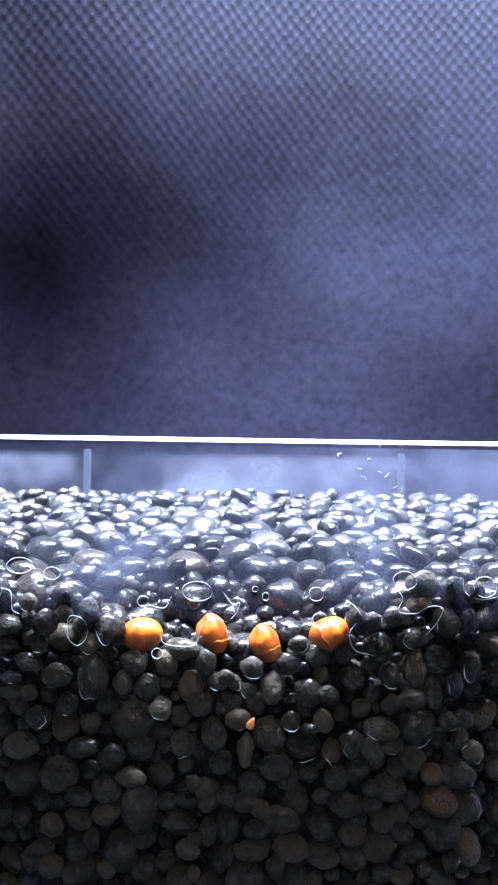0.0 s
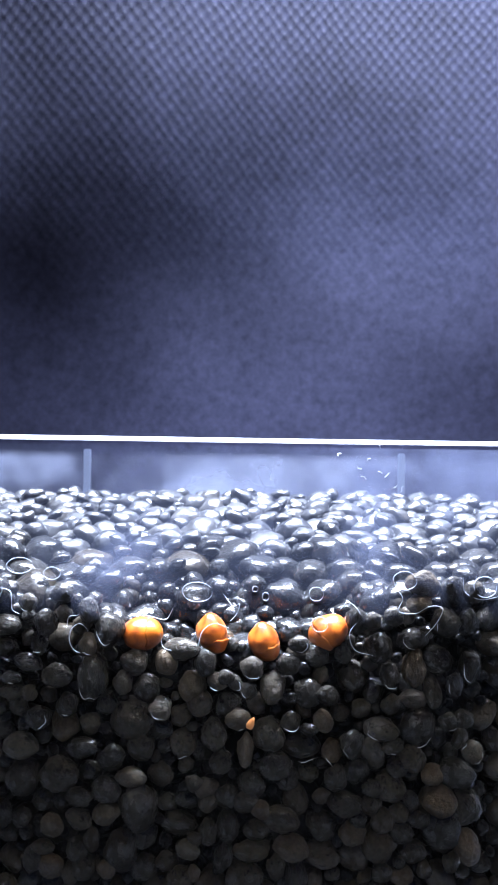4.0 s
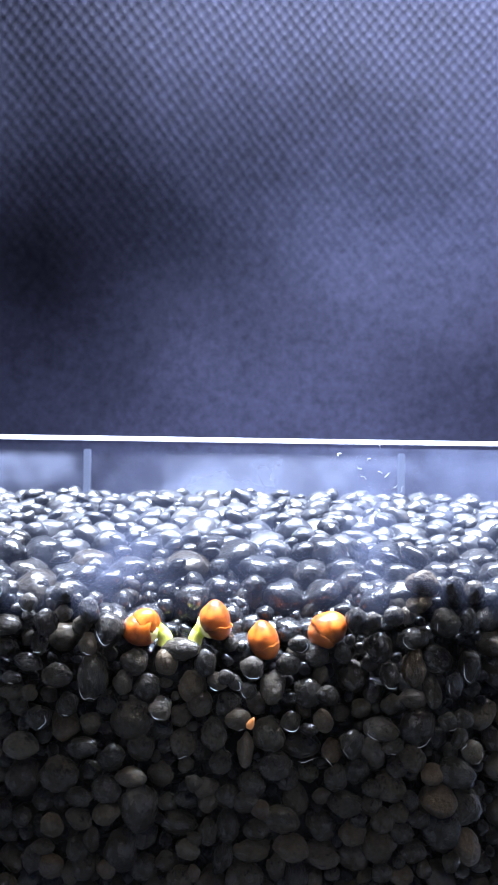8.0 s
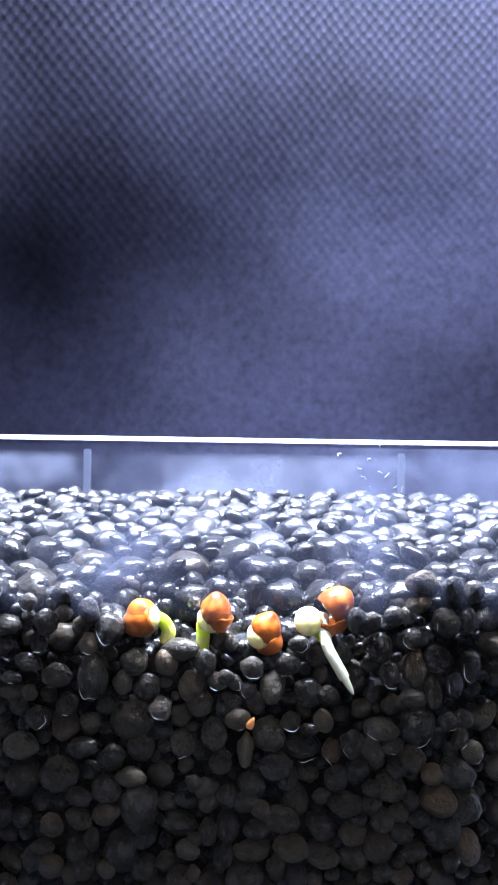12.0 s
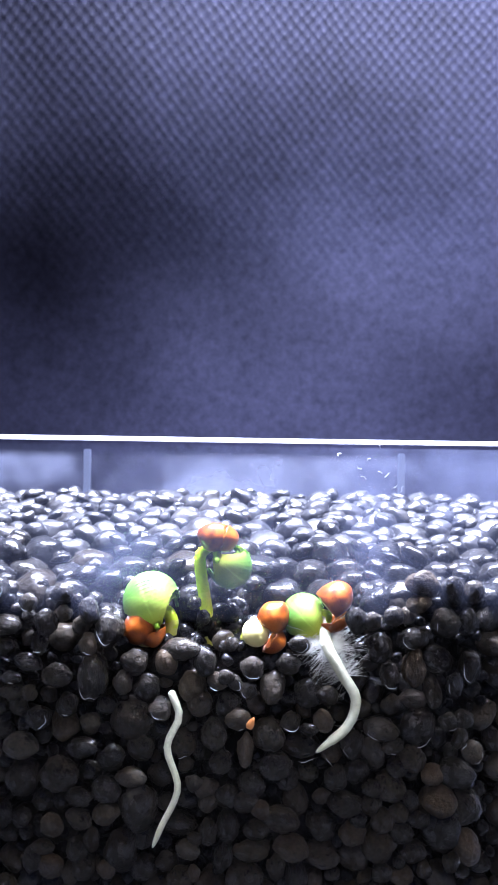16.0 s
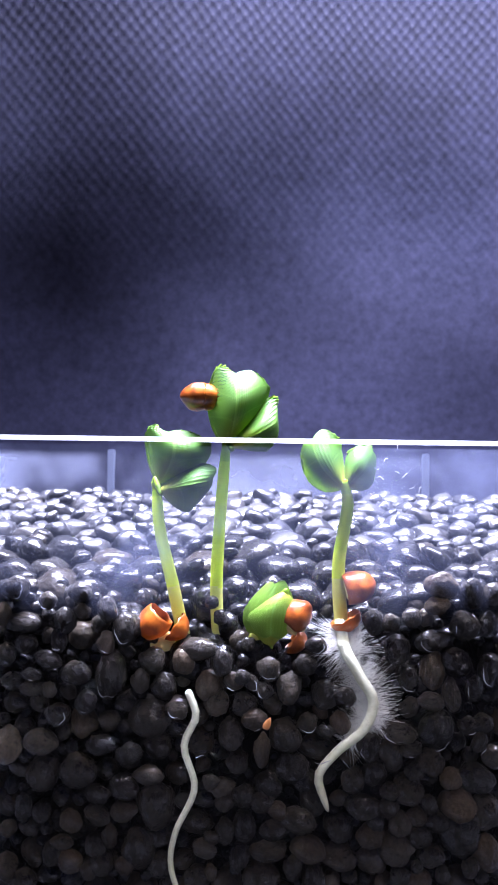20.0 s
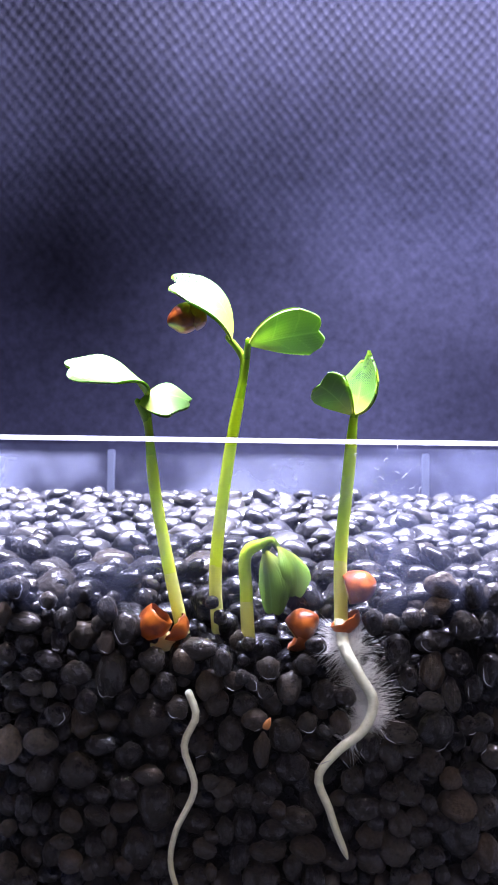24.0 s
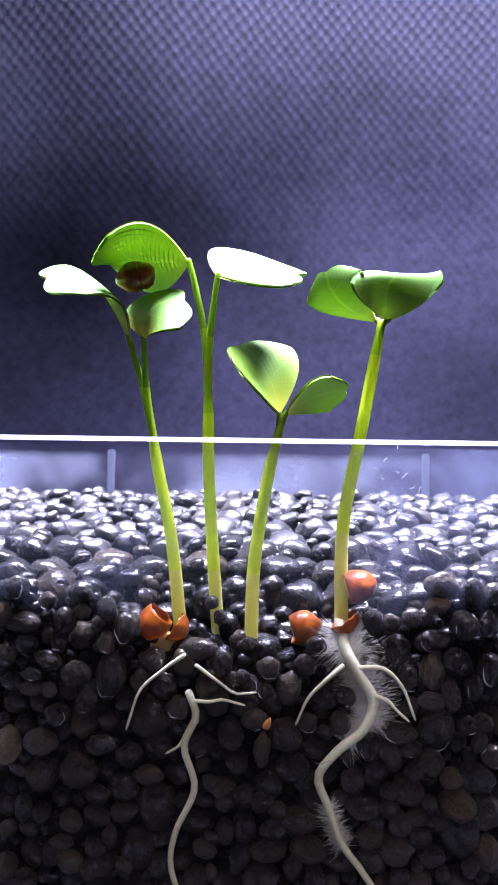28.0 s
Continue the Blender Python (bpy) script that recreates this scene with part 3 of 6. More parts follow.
def gravel():
    ways = [spline(c, 60)[0] for c in (COURSE_ONE, COURSE_FOUR, *SIDE_ONE, *SIDE_FOUR)]
    ways = [(w, 0.95 if k < 2 else 0.45) for k, w in enumerate(ways)]
    bed = tagged(new("gravel_bed"), "dark grey wet clay gravel filling the box", "gravel", kind="stuff")
    front, fixed = front_pebbles()
    joined = []
    for k, (x, z, w, h) in enumerate(front):
        deep = (w + h) * (0.36 if k < fixed else 0.42)
        back = 0.05 if k < fixed else 1.1
        for way, room in ways:
            d = np.sqrt(((way[:, 0] - x) / (w + 0.5)) ** 2 + ((way[:, 2] - z) / (h + 0.5)) ** 2).min()
            back = max(back, room * (1 if d < 1 else 0))
        for sx, sz, reach in SEED_BEDS:
            if math.hypot(x - sx, z - sz) < reach + 0.6 * (w + h) / 2:
                back = max(back, 2.4)
        m = pebble_pose(x, deep * 0.95 + back, z, w * (1.17 if k < fixed else 1.1), deep, h * (1.17 if k < fixed else 1.1), rng.uniform(-0.12, 0.12) if k < fixed else None)
        if k < 300:
            ob = new("pebble", SHAPES[k % 12])
            ob.parent, ob.matrix_basis = bed, m
        else:
            joined.append(m)
    for x, y, z, r in ((-7.8, 3.0, 29.9, 0.8), (-4.5, 3.7, 28.7, 0.9), (-3.6, 3.4, 28.4, 0.7), (-1.4, 2.1, 30.0, 0.75), (-2.1, 2.3, 29.7, 0.6), (-0.5, 2.3, 29.7, 0.6), (-5.2, 3.5, 33.6, 0.72), (-4.3, 3.8, 32.1, 0.8)):
        ob = new("pebble", SHAPES[len(bed.children) % 12])
        ob.parent, ob.matrix_basis = bed, pebble_pose(x, y, z, r, r * 0.9, r * 0.95)
    wet = random.Random(11)
    for x, z, w, h in front[:fixed]:
        if z < 19 or wet.random() < 0.62:
            continue
        # Part of a water edge only, drawn where it would glint.
        a0, span = wet.uniform(2.4, 5.0), wet.uniform(0.7, 2.6)
        bm = bmesh.new()
        rows = []
        for k in range(15):
            a = a0 + span * k / 14
            grow = 0.97 + 0.22 * noise.noise((x + 1.6 * math.cos(a), z + 1.6 * math.sin(a), 3.0))
            c = Vector((x + w * 0.84 * grow * math.cos(a), 0.05, z + h * 0.84 * grow * math.sin(a)))
            out = Vector((math.cos(a), 0, math.sin(a)))
            r = (0.034 * math.sin(math.pi * (k + 0.6) / 15.2) + 0.006) * (0.75 + 0.8 * abs(noise.noise((x * 3 + a * 2.5, z, 1.0))))
            rows.append([bm.verts.new((c + out * r) * MM), bm.verts.new((c + Vector((0, -r, 0))) * MM), bm.verts.new((c - out * r) * MM), bm.verts.new((c + Vector((0, r, 0))) * MM)])
        for p, q in zip(rows, rows[1:]):
            for e in range(4):
                bm.faces.new((p[e], p[(e + 1) % 4], q[(e + 1) % 4], q[e]))
        part("water_rim", bm, WATER_GLINT, bed)
    for layer in range(2):
        for _ in range(520):
            x, z, r = rng.uniform(CX - 30, CX + 30), rng.uniform(4, 35), rng.uniform(1.1, 1.6)
            y = 4.0 + 1.6 * layer + rng.uniform(-0.3, 0.5)
            if z + r < top_of_gravel(x, y):
                joined.append(pebble_pose(x, y, z, r, r, r))
    done = np.zeros((0, 3))
    for r, tries in ((2.4, 90), (1.9, 350), (1.5, 1600), (1.2, 4000), (0.9, 6000)):
        for _ in range(tries):
            x, y = rng.uniform(CX - IN_W + 1, CX + IN_W - 1), rng.uniform(2.5, IN_D - 1)
            if r > 2.2 and y > 26:
                continue
            if ((done[:, 0] - x) ** 2 + (done[:, 1] - y) ** 2 > (0.85 * (r + done[:, 2])) ** 2).all():
                done = np.vstack([done, (x, y, r)])
    for _ in range(160):
        x, y, r = rng.uniform(-14, 13), rng.uniform(3.2, 9), rng.uniform(0.7, 1.3)
        joined.append(pebble_pose(x, y, top_of_gravel(x, y) - rng.uniform(1.6, 3.2), r * 1.15, r, r * 0.9))
    for x, y, r in done:
        z = top_of_gravel(x, y)
        flat = rng.uniform(0.65, 0.95)
        joined.append(pebble_pose(x, y, z - r * flat + rng.uniform(-0.5, 0.8) * (y > 6), r * rng.uniform(1.0, 1.3), r, r * flat, rng.uniform(-0.6, 0.6)))
        joined.append(pebble_pose(x + 0.9, max(y + 0.6, 2.6), z - r * 0.7 - 1.9, 1.4, 1.4, 1.3))
    base = []
    for me in SHAPES:
        co = np.array([v.co for v in me.vertices])
        base.append((co, np.array([p.vertices for p in me.polygons])))
    # Stones near the pane get the wet tones that include gap shade.
    for near, material in ((True, PEBBLE_WET_SHADED), (False, PEBBLE_JOINED)):
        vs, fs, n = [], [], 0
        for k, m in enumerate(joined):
            wet_shade_line = 16.0 + 3.5 * noise.noise((m.translation.x * 90, 0.0, 5.0)) + 1.5 * noise.noise((m.translation.x * 900, m.translation.y * 900, 2.0))
            if (m.translation.y / MM < wet_shade_line) != near:
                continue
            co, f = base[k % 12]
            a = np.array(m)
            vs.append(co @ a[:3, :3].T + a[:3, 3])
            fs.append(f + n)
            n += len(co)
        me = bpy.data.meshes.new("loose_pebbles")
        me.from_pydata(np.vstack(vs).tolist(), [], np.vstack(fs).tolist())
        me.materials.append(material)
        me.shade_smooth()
        rest = new("loose_pebbles", me)
        rest.parent = bed
        tagged(rest, "wet dark pebbles near the pane, gap shade in their colour" if near else "", kind="stuff")
    # Added backing sheet below the stones; its dark colour is the gap shade.
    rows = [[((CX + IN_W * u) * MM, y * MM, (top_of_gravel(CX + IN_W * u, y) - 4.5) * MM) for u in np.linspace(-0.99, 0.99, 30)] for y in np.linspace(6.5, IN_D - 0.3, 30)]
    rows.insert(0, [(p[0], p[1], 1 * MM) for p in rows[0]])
    fine = part("gap_backing", grid_mesh(rows, 0.002), GAP_SHADE, bed, "added dark backing sheet for the shade between the pebbles")
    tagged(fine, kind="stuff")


gravel()

# ---- seedlings ----
MOMENTS = [0, 6, 7, 8, 9, 9.5, 10, 10.5, 11, 12, 13, 14] + [14.5 + 0.5 * k for k in range(22)] + [25.25] + [25.5 + 0.5 * k for k in range(6)]
KEYED = []


def carry(ob, rows):
    KEYED.append((ob, rows))


def leaf_surface(base, length, width, heading, turn, curl, cup, roll, us, vs):
    """The blade of a cotyledon: heart-shaped, bent along its spine and cupped across."""
    h, a, c, f = radians(heading), radians(turn), radians(curl), radians(cup)
    t0 = Vector((math.cos(h) * math.cos(a), -math.sin(a), math.sin(h) * math.cos(a)))
    n0 = Matrix.Rotation(radians(roll), 3, t0) @ Vector((-math.sin(h), 0, math.cos(h)))
    n0 = (n0 - t0 * n0.dot(t0)).normalized()
    b0 = np.array(t0.cross(n0))
    t0, n0, base = np.array(t0), np.array(n0), np.asarray(base)
    c = c if abs(c) > 1e-3 else 1e-3
    f = f if abs(f) > 1e-3 else 1e-3
    out = np.zeros((len(us), len(vs), 3))
    for i, u in enumerate(us):
        w = 0.13 + 0.87 * math.sin(math.pi / 2 * min(1, u / 0.66)) ** 1.2 if u < 0.66 else 1 - 0.33 * ((u - 0.66) / 0.34) ** 2
        for j, v in enumerate(vs):
            q = abs(v)
            s = u - u ** 5 * (0.17 * (1 - q) ** 1.4 + 0.20 * q ** 4)
            spine = (t0 * math.sin(c * s) - n0 * (1 - math.cos(c * s))) * length / c
            n = n0 * math.cos(c * s) + t0 * math.sin(c * s)
            g = q * w
            side = math.copysign(width * math.sin(f * g) / f, v)
            up = width * (1 - math.cos(f * g)) / f
            out[i, j] = base + spine + b0 * side + n * up
    return out * MM


def rigid(src, dst):
    """The turn and shift that lays src best on dst."""
    a, b = src.mean(0), dst.mean(0)
    u, _, vt = np.linalg.svd((src - a).T @ (dst - b))
    r = vt.T @ np.diag([1, 1, np.sign(np.linalg.det(vt.T @ u.T))]) @ u.T
    m = Matrix(r.tolist()).to_4x4()
    m.translation = Vector((b - r @ a).tolist())
    return m


def leaf_patch(p, us, vs):
    """An open blade bent through seven places: its base, then the far edge, rib and near edge half-way and at the tip."""
    p = np.asarray(p, float).reshape(7, 3)
    u, v = np.meshgrid(us, vs, indexing="ij")
    q = np.abs(v)
    a = 1.04 * (u - u ** 4 * (0.10 * (1 - q) ** 1.5 + 0.24 * q ** 4))
    b = 1.06 * v * (1 - 0.12 * np.clip((u - 0.75) / 0.25, 0, 1) ** 2)
    la = (2 * (a - 0.5) * (a - 1), -4 * a * (a - 1), 2 * a * (a - 0.5))
    lb = (0.5 * b * (b - 1), 1 - b * b, 0.5 * b * (b + 1))
    out = la[0][..., None] * p[0]
    for row in (1, 2):
        for k in range(3):
            out = out + (la[row] * lb[k])[..., None] * p[3 * row - 2 + k]
    return out * MM


class Leaf(Track):
    """A cotyledon's rows: at() while it is folded, spread() once it has spread."""

    def spread(self, t, *places):
        self.rows.append((t, places))
        return self

    def shape(self, values, us, vs):
        return leaf_patch(values, us, vs) if len(values) == 21 else leaf_surface(values[:3], *values[3:], us, vs)

    def base(self, t):
        return self.mixed(t, lambda v: np.array(v[:3], float))

    def points(self, t, us, vs):
        return self.mixed(t, lambda v: self.shape(v, us, vs))

    def mixed(self, t, f):
        rows = self.rows
        if t <= rows[0][0]:
            return f(rows[0][1])
        for (ta, va), (tb, vb) in zip(rows, rows[1:]):
            if t <= tb:
                s = (t - ta) / (tb - ta)
                if len(va) == len(vb):
                    return f(np.array(va) * (1 - s) + np.array(vb) * s)
                return f(va) * (1 - s) + f(vb) * s
        return f(rows[-1][1])


NU, NV = 24, 16


def unit(v):
    return v / (np.linalg.norm(v, axis=-1, keepdims=True) + 1e-12)


def leaf_piece(points, normals, thick, ends):
    """One small plate of a blade: two skins, closed where it lies on the blade's rim."""
    bm = bmesh.new()
    n, m = points.shape[:2]
    top, low = [[[bm.verts.new(points[i, j] + normals[i, j] * thick * k) for j in range(m)] for i in range(n)] for k in (0.5, -0.5)]
    for i in range(n - 1):
        for j in range(m - 1):
            bm.faces.new((top[i][j], top[i + 1][j], top[i + 1][j + 1], top[i][j + 1]))
            bm.faces.new((low[i][j], low[i][j + 1], low[i + 1][j + 1], low[i + 1][j]))
    rims = []
    if ends[0]:
        rims += [((n - 1, j), (n - 1, j + 1)) for j in range(m - 1)]
    if ends[1]:
        rims += [((i + 1, 0), (i, 0)) for i in range(n - 1)]
    if ends[2]:
        rims += [((i, m - 1), (i + 1, m - 1)) for i in range(n - 1)]
    for (i, j), (k, l) in rims:
        bm.faces.new((top[i][j], low[i][j], low[k][l], top[k][l]))
    return bm


def cotyledon(plant, leaf, material):
    home = plant.matrix_basis.inverted()
    us, vs = np.linspace(0, 1, 2 * NU + 1), np.linspace(-1, 1, 2 * NV + 1)
    sheets = {t: leaf.points(t, us, vs) for t in MOMENTS}
    faces = {t: unit(np.cross(np.gradient(g, axis=0), np.gradient(g, axis=1))) for t, g in sheets.items()}
    first = NV * (NU // 2) + NV // 2
    lead = None
    for k in [first] + [k for k in range(NU * NV) if k != first]:
        i, j = 2 * (k // NV), 2 * (k % NV)
        cut = (slice(i, i + 3), slice(j, j + 3))
        end = sheets[28][cut].reshape(-1, 3)
        skin = 0
        for t in (16, 17, 18, 19, 20, 24, 26, 28, 28):
            m = np.array(rigid(sheets[t][cut].reshape(-1, 3), end))
            skin = skin + faces[t][cut].reshape(-1, 3) @ m[:3, :3].T
        ref = end - end.mean(0)
        for a, b in ((7, 1), (5, 3)):
            axis, now = ref[a] - ref[b], np.linalg.norm(ref[a] - ref[b])
            most = max(np.linalg.norm(np.diff(sheets[t][cut].reshape(-1, 3)[[a, b]], axis=0)) for t in (15, 17, 18, 20, 21, 24, 25, 26, 27))
            axis = axis / now
            ref = ref + np.outer(ref @ axis, axis) * (min(max(1.012, 0.985 * most / now), 1.3) - 1)
        poses = {t: rigid(ref, sheets[t][cut].reshape(-1, 3)) for t in MOMENTS}
        skin = unit(skin)
        ends = (i == 2 * NU - 2, j == 0, j == 2 * NV - 2)
        ob = part("cotyledon" if lead is None else "leaf_segment", leaf_piece(ref.reshape(3, 3, 3), skin.reshape(3, 3, 3), 0.00030, ends), material, plant if lead is None else lead[0])
        ob.data.normals_split_custom_set_from_vertices(np.vstack([skin, -skin]).tolist())
        share = ob.data.attributes.new("along", "FLOAT", "POINT")
        share.data.foreach_set("value", np.resize(np.repeat(us[i:i + 3], 3), 18))
        share = ob.data.attributes.new("across", "FLOAT", "POINT")
        share.data.foreach_set("value", np.abs(np.resize(np.tile(vs[j:j + 3], 3), 18)))
        if lead is None:
            lead = (ob, poses)
            carry(ob, [(t, home @ poses[t]) for t in MOMENTS])
        else:
            carry(ob, [(t, lead[1][t].inverted() @ poses[t]) for t in MOMENTS])


def chain(plant, name, lines, count, r0, r1, length, materials):
    """A stem of overlapping short rods; lines: the stem's course at each moment."""
    home = plant.matrix_basis.inverted()
    for k in range(count):
        s0, s1 = k / count, (k + 1) / count
        ra, rb = r0 + (r1 - r0) * s0, r0 + (r1 - r0) * s1
        if name == "stem_segment":
            ra, rb = ra * (1 - 0.28 * max(0, s0 - 0.85) / 0.15), rb * (1 - 0.28 * max(0, s1 - 0.85) / 0.15)
        ob = part(name, tube_mesh(length / count * 1.3 * MM, ra * MM, rb * MM, rings=3, tip=1.2 if name == "petiole_segment" and k == count - 1 else 0), materials[min(len(materials) - 1, int(s0 * len(materials)))], plant)
        carry(ob, [(t, home @ along(lines[t], (s0 + s1) / 2)) for t in MOMENTS])


def stem_lines(track):
    out, longest = {}, 0
    for t in MOMENTS:
        line, size = spline(np.array(track.get(t)).reshape(-1, 3))
        out[t] = line * MM
        longest = max(longest, size)
    return out, longest


def petiole_lines(stem, leaf):
    out, longest = {}, 0
    for t in MOMENTS:
        a, d = stem[t][-1] / MM, (stem[t][-1] - stem[t][-6]) / MM
        b = leaf.base(t)
        gap = np.linalg.norm(b - a)
        d = d / (np.linalg.norm(d) + 1e-9) * gap * 0.4
        line, size = spline([a - d * 0.2, a + d * 0.6 + (b - a) * 0.15, a + (b - a) * 0.65 + d * 0.35, b], 30)
        out[t] = line * MM
        longest = max(longest, size)
    return out, longest


def root(plant, name, course, reach, count, r0, r1, hidden, shown):
    """A root that lengthens at its tip: each rod rides on the tip until it has come to its place."""
    home = plant.matrix_basis.inverted()
    line, size = spline(course, 200)
    line = line * MM
    for k in range(count):
        own = (k + 0.5) / count
        ra = r0 + (r1 - r0) * k / count
        rb = r0 + (r1 - r0) * (k + 1) / count
        if k == count - 1:
            ra = rb = min(r0 * 0.72, r1 * 1.25)
        ob = part(name, tube_mesh(size / count * 1.35 * MM, ra * MM, rb * MM, sides=10, rings=3, tip=5 if k == count - 1 else 0, head=k == 0), ROOT, plant)
        rows = []
        for t in MOMENTS:
            m = along(line, min(own, reach.get(t)[0]))
            back = 4.5 * MM * (1 - min(1, max(0, (t - hidden) / (shown - hidden))))
            rows.append((t, home @ Matrix.Translation((0, back, 0)) @ m))
        carry(ob, rows)


def root_hairs(plant, course, s0, s1, count, reach, t0, t1):
    """A tuft of fine hairs along a stretch of root, that spreads towards the pane."""
    line, size = spline(course, 200)
    pick = random.Random(int(s0 * 1000) + count)
    bm = bmesh.new()
    mid = Vector(line[int((s0 + s1) / 2 * 199)])
    for _ in range(count):
        k = int(pick.uniform(s0, s1) * 197) + 1
        p = Vector(line[k]) - mid
        d = Vector(line[k + 1] - line[k - 1]).normalized()
        side = pick.choice((-1, 1))
        out = (Vector((-d.z, 0, d.x)) * side + d * pick.uniform(-0.6, 0.8) + Vector((0, pick.uniform(-0.1, 0.5), 0))).normalized()
        bend = Vector((pick.uniform(-1, 1), pick.uniform(-0.2, 0.3), pick.uniform(-0.6, 1))) * 0.25
        long = reach * pick.uniform(0.3, 1.0)
        wide = Vector((-out.z, 0, out.x)).normalized()
        rows = []
        for f in (0.0, 0.35, 0.7, 1.0):
            q = p + out * long * f + bend * long * f * f
            q.y = max(q.y, -mid.y + 0.12)
            r = 0.02 * (1 - 0.7 * f)
            rows.append([bm.verts.new((q + o * r) * MM) for o in (wide, Vector((0, -0.8, 0)) - wide * 0.5, Vector((0, 0.8, 0)) - wide * 0.5)])
        for a, c in zip(rows, rows[1:]):
            for e in range(3):
                bm.faces.new((a[e], a[(e + 1) % 3], c[(e + 1) % 3], c[e]))
    ob = part("root_hairs", bm, HAIR, plant, "fine white root hairs")
    home = plant.matrix_basis.inverted()
    carry(ob, [(t, home @ Matrix.Translation((mid + Vector((0, 6, -4)) * (1 - min(1, max(0, (t - t0) / (t1 - t0))))) * MM)) for t in MOMENTS])


def coat_half(plant, side, track, size):
    """Half a seed's shell, open on one side, with a torn edge."""
    rows = []
    for i in range(15):
        row = []
        for j in range(22):
            v = 2 * math.pi * j / 22
            edge = math.pi * ((0.66 if side < 0 else 0.42) + 0.04 * noise.noise((math.cos(v) * 2, math.sin(v) * 2, side)))
            u = 0.02 + (edge - 0.02) * i / 14
            d = Vector((side * math.cos(u), math.sin(u) * math.cos(v), math.sin(u) * math.sin(v)))
            k = (1 if side > 0 else 0.993) + 0.12 * noise.noise(d * 1.1 + Vector((3, 0, size * 40)))
            row.append((d.x * 2.05 * k * size * MM, d.y * 1.55 * k * size * MM, d.z * 1.62 * k * size * MM))
        rows.append(row)
    ob = part("seed_coat", bowl_mesh(rows, 0.00005), COAT, plant)
    home = plant.matrix_basis.inverted()
    carry(ob, [(t, home @ pose(*[c * MM for c in v[:3]], *v[3:])) for t, v in ((t, track.get(t)) for t in MOMENTS)])


def embryo_bowl(plant, track, size):
    """An added cream bowl for the embryo's early pale surface; it lies in the coat once the seed leaves have slipped
    out.
    """
    rows = []
    for i in range(17):
        row = []
        for j in range(24):
            v = 2 * math.pi * j / 24
            u = 0.02 + (0.78 * math.pi - 0.02) * i / 16
            d = Vector((-math.cos(u), math.sin(u) * math.cos(v), math.sin(u) * math.sin(v)))
            k = 0.95 + 0.03 * noise.noise(d * 1.3 + Vector((1, 0, size * 40)))
            row.append((d.x * 1.45 * k * size * MM, d.y * 1.5 * k * size * MM, d.z * 1.53 * k * size * MM))
        rows.append(row)
    ob = part("embryo_bowl", bowl_mesh(rows, 0.00006), KERNEL, plant, "cream bowl standing for the early embryo surface")
    home = plant.matrix_basis.inverted()
    carry(ob, [(t, home @ pose(*[c * MM for c in v[:3]], *v[3:])) for t, v in ((t, track.get(t)) for t in MOMENTS)])


def seedling(label, foot, stem, leaves, coats, skin, thick, seed_size, green=LEAF):
    plant = tagged(new("seedling"), label, "seedling", "sprouting seeds")
    plant.matrix_basis = Matrix.Translation(Vector(foot) * MM)
    lines, size = stem_lines(stem)
    chain(plant, "stem_segment", lines, 30, thick, thick * 0.85, size, [STEMS[0]] * 3 + [STEMS[1]] * 2 + [STEMS[2]] * 4 + [STEMS[3]])
    for leaf in leaves:
        pl, ps = petiole_lines(lines, leaf)
        chain(plant, "petiole_segment", pl, 18, thick * 0.64, thick * 0.45, ps, STEMS[3:])
        cotyledon(plant, leaf, green)
    for side, c in zip((-1, 1), coats):
        coat_half(plant, side, c, seed_size)
    embryo_bowl(plant, skin, seed_size)
    return plant


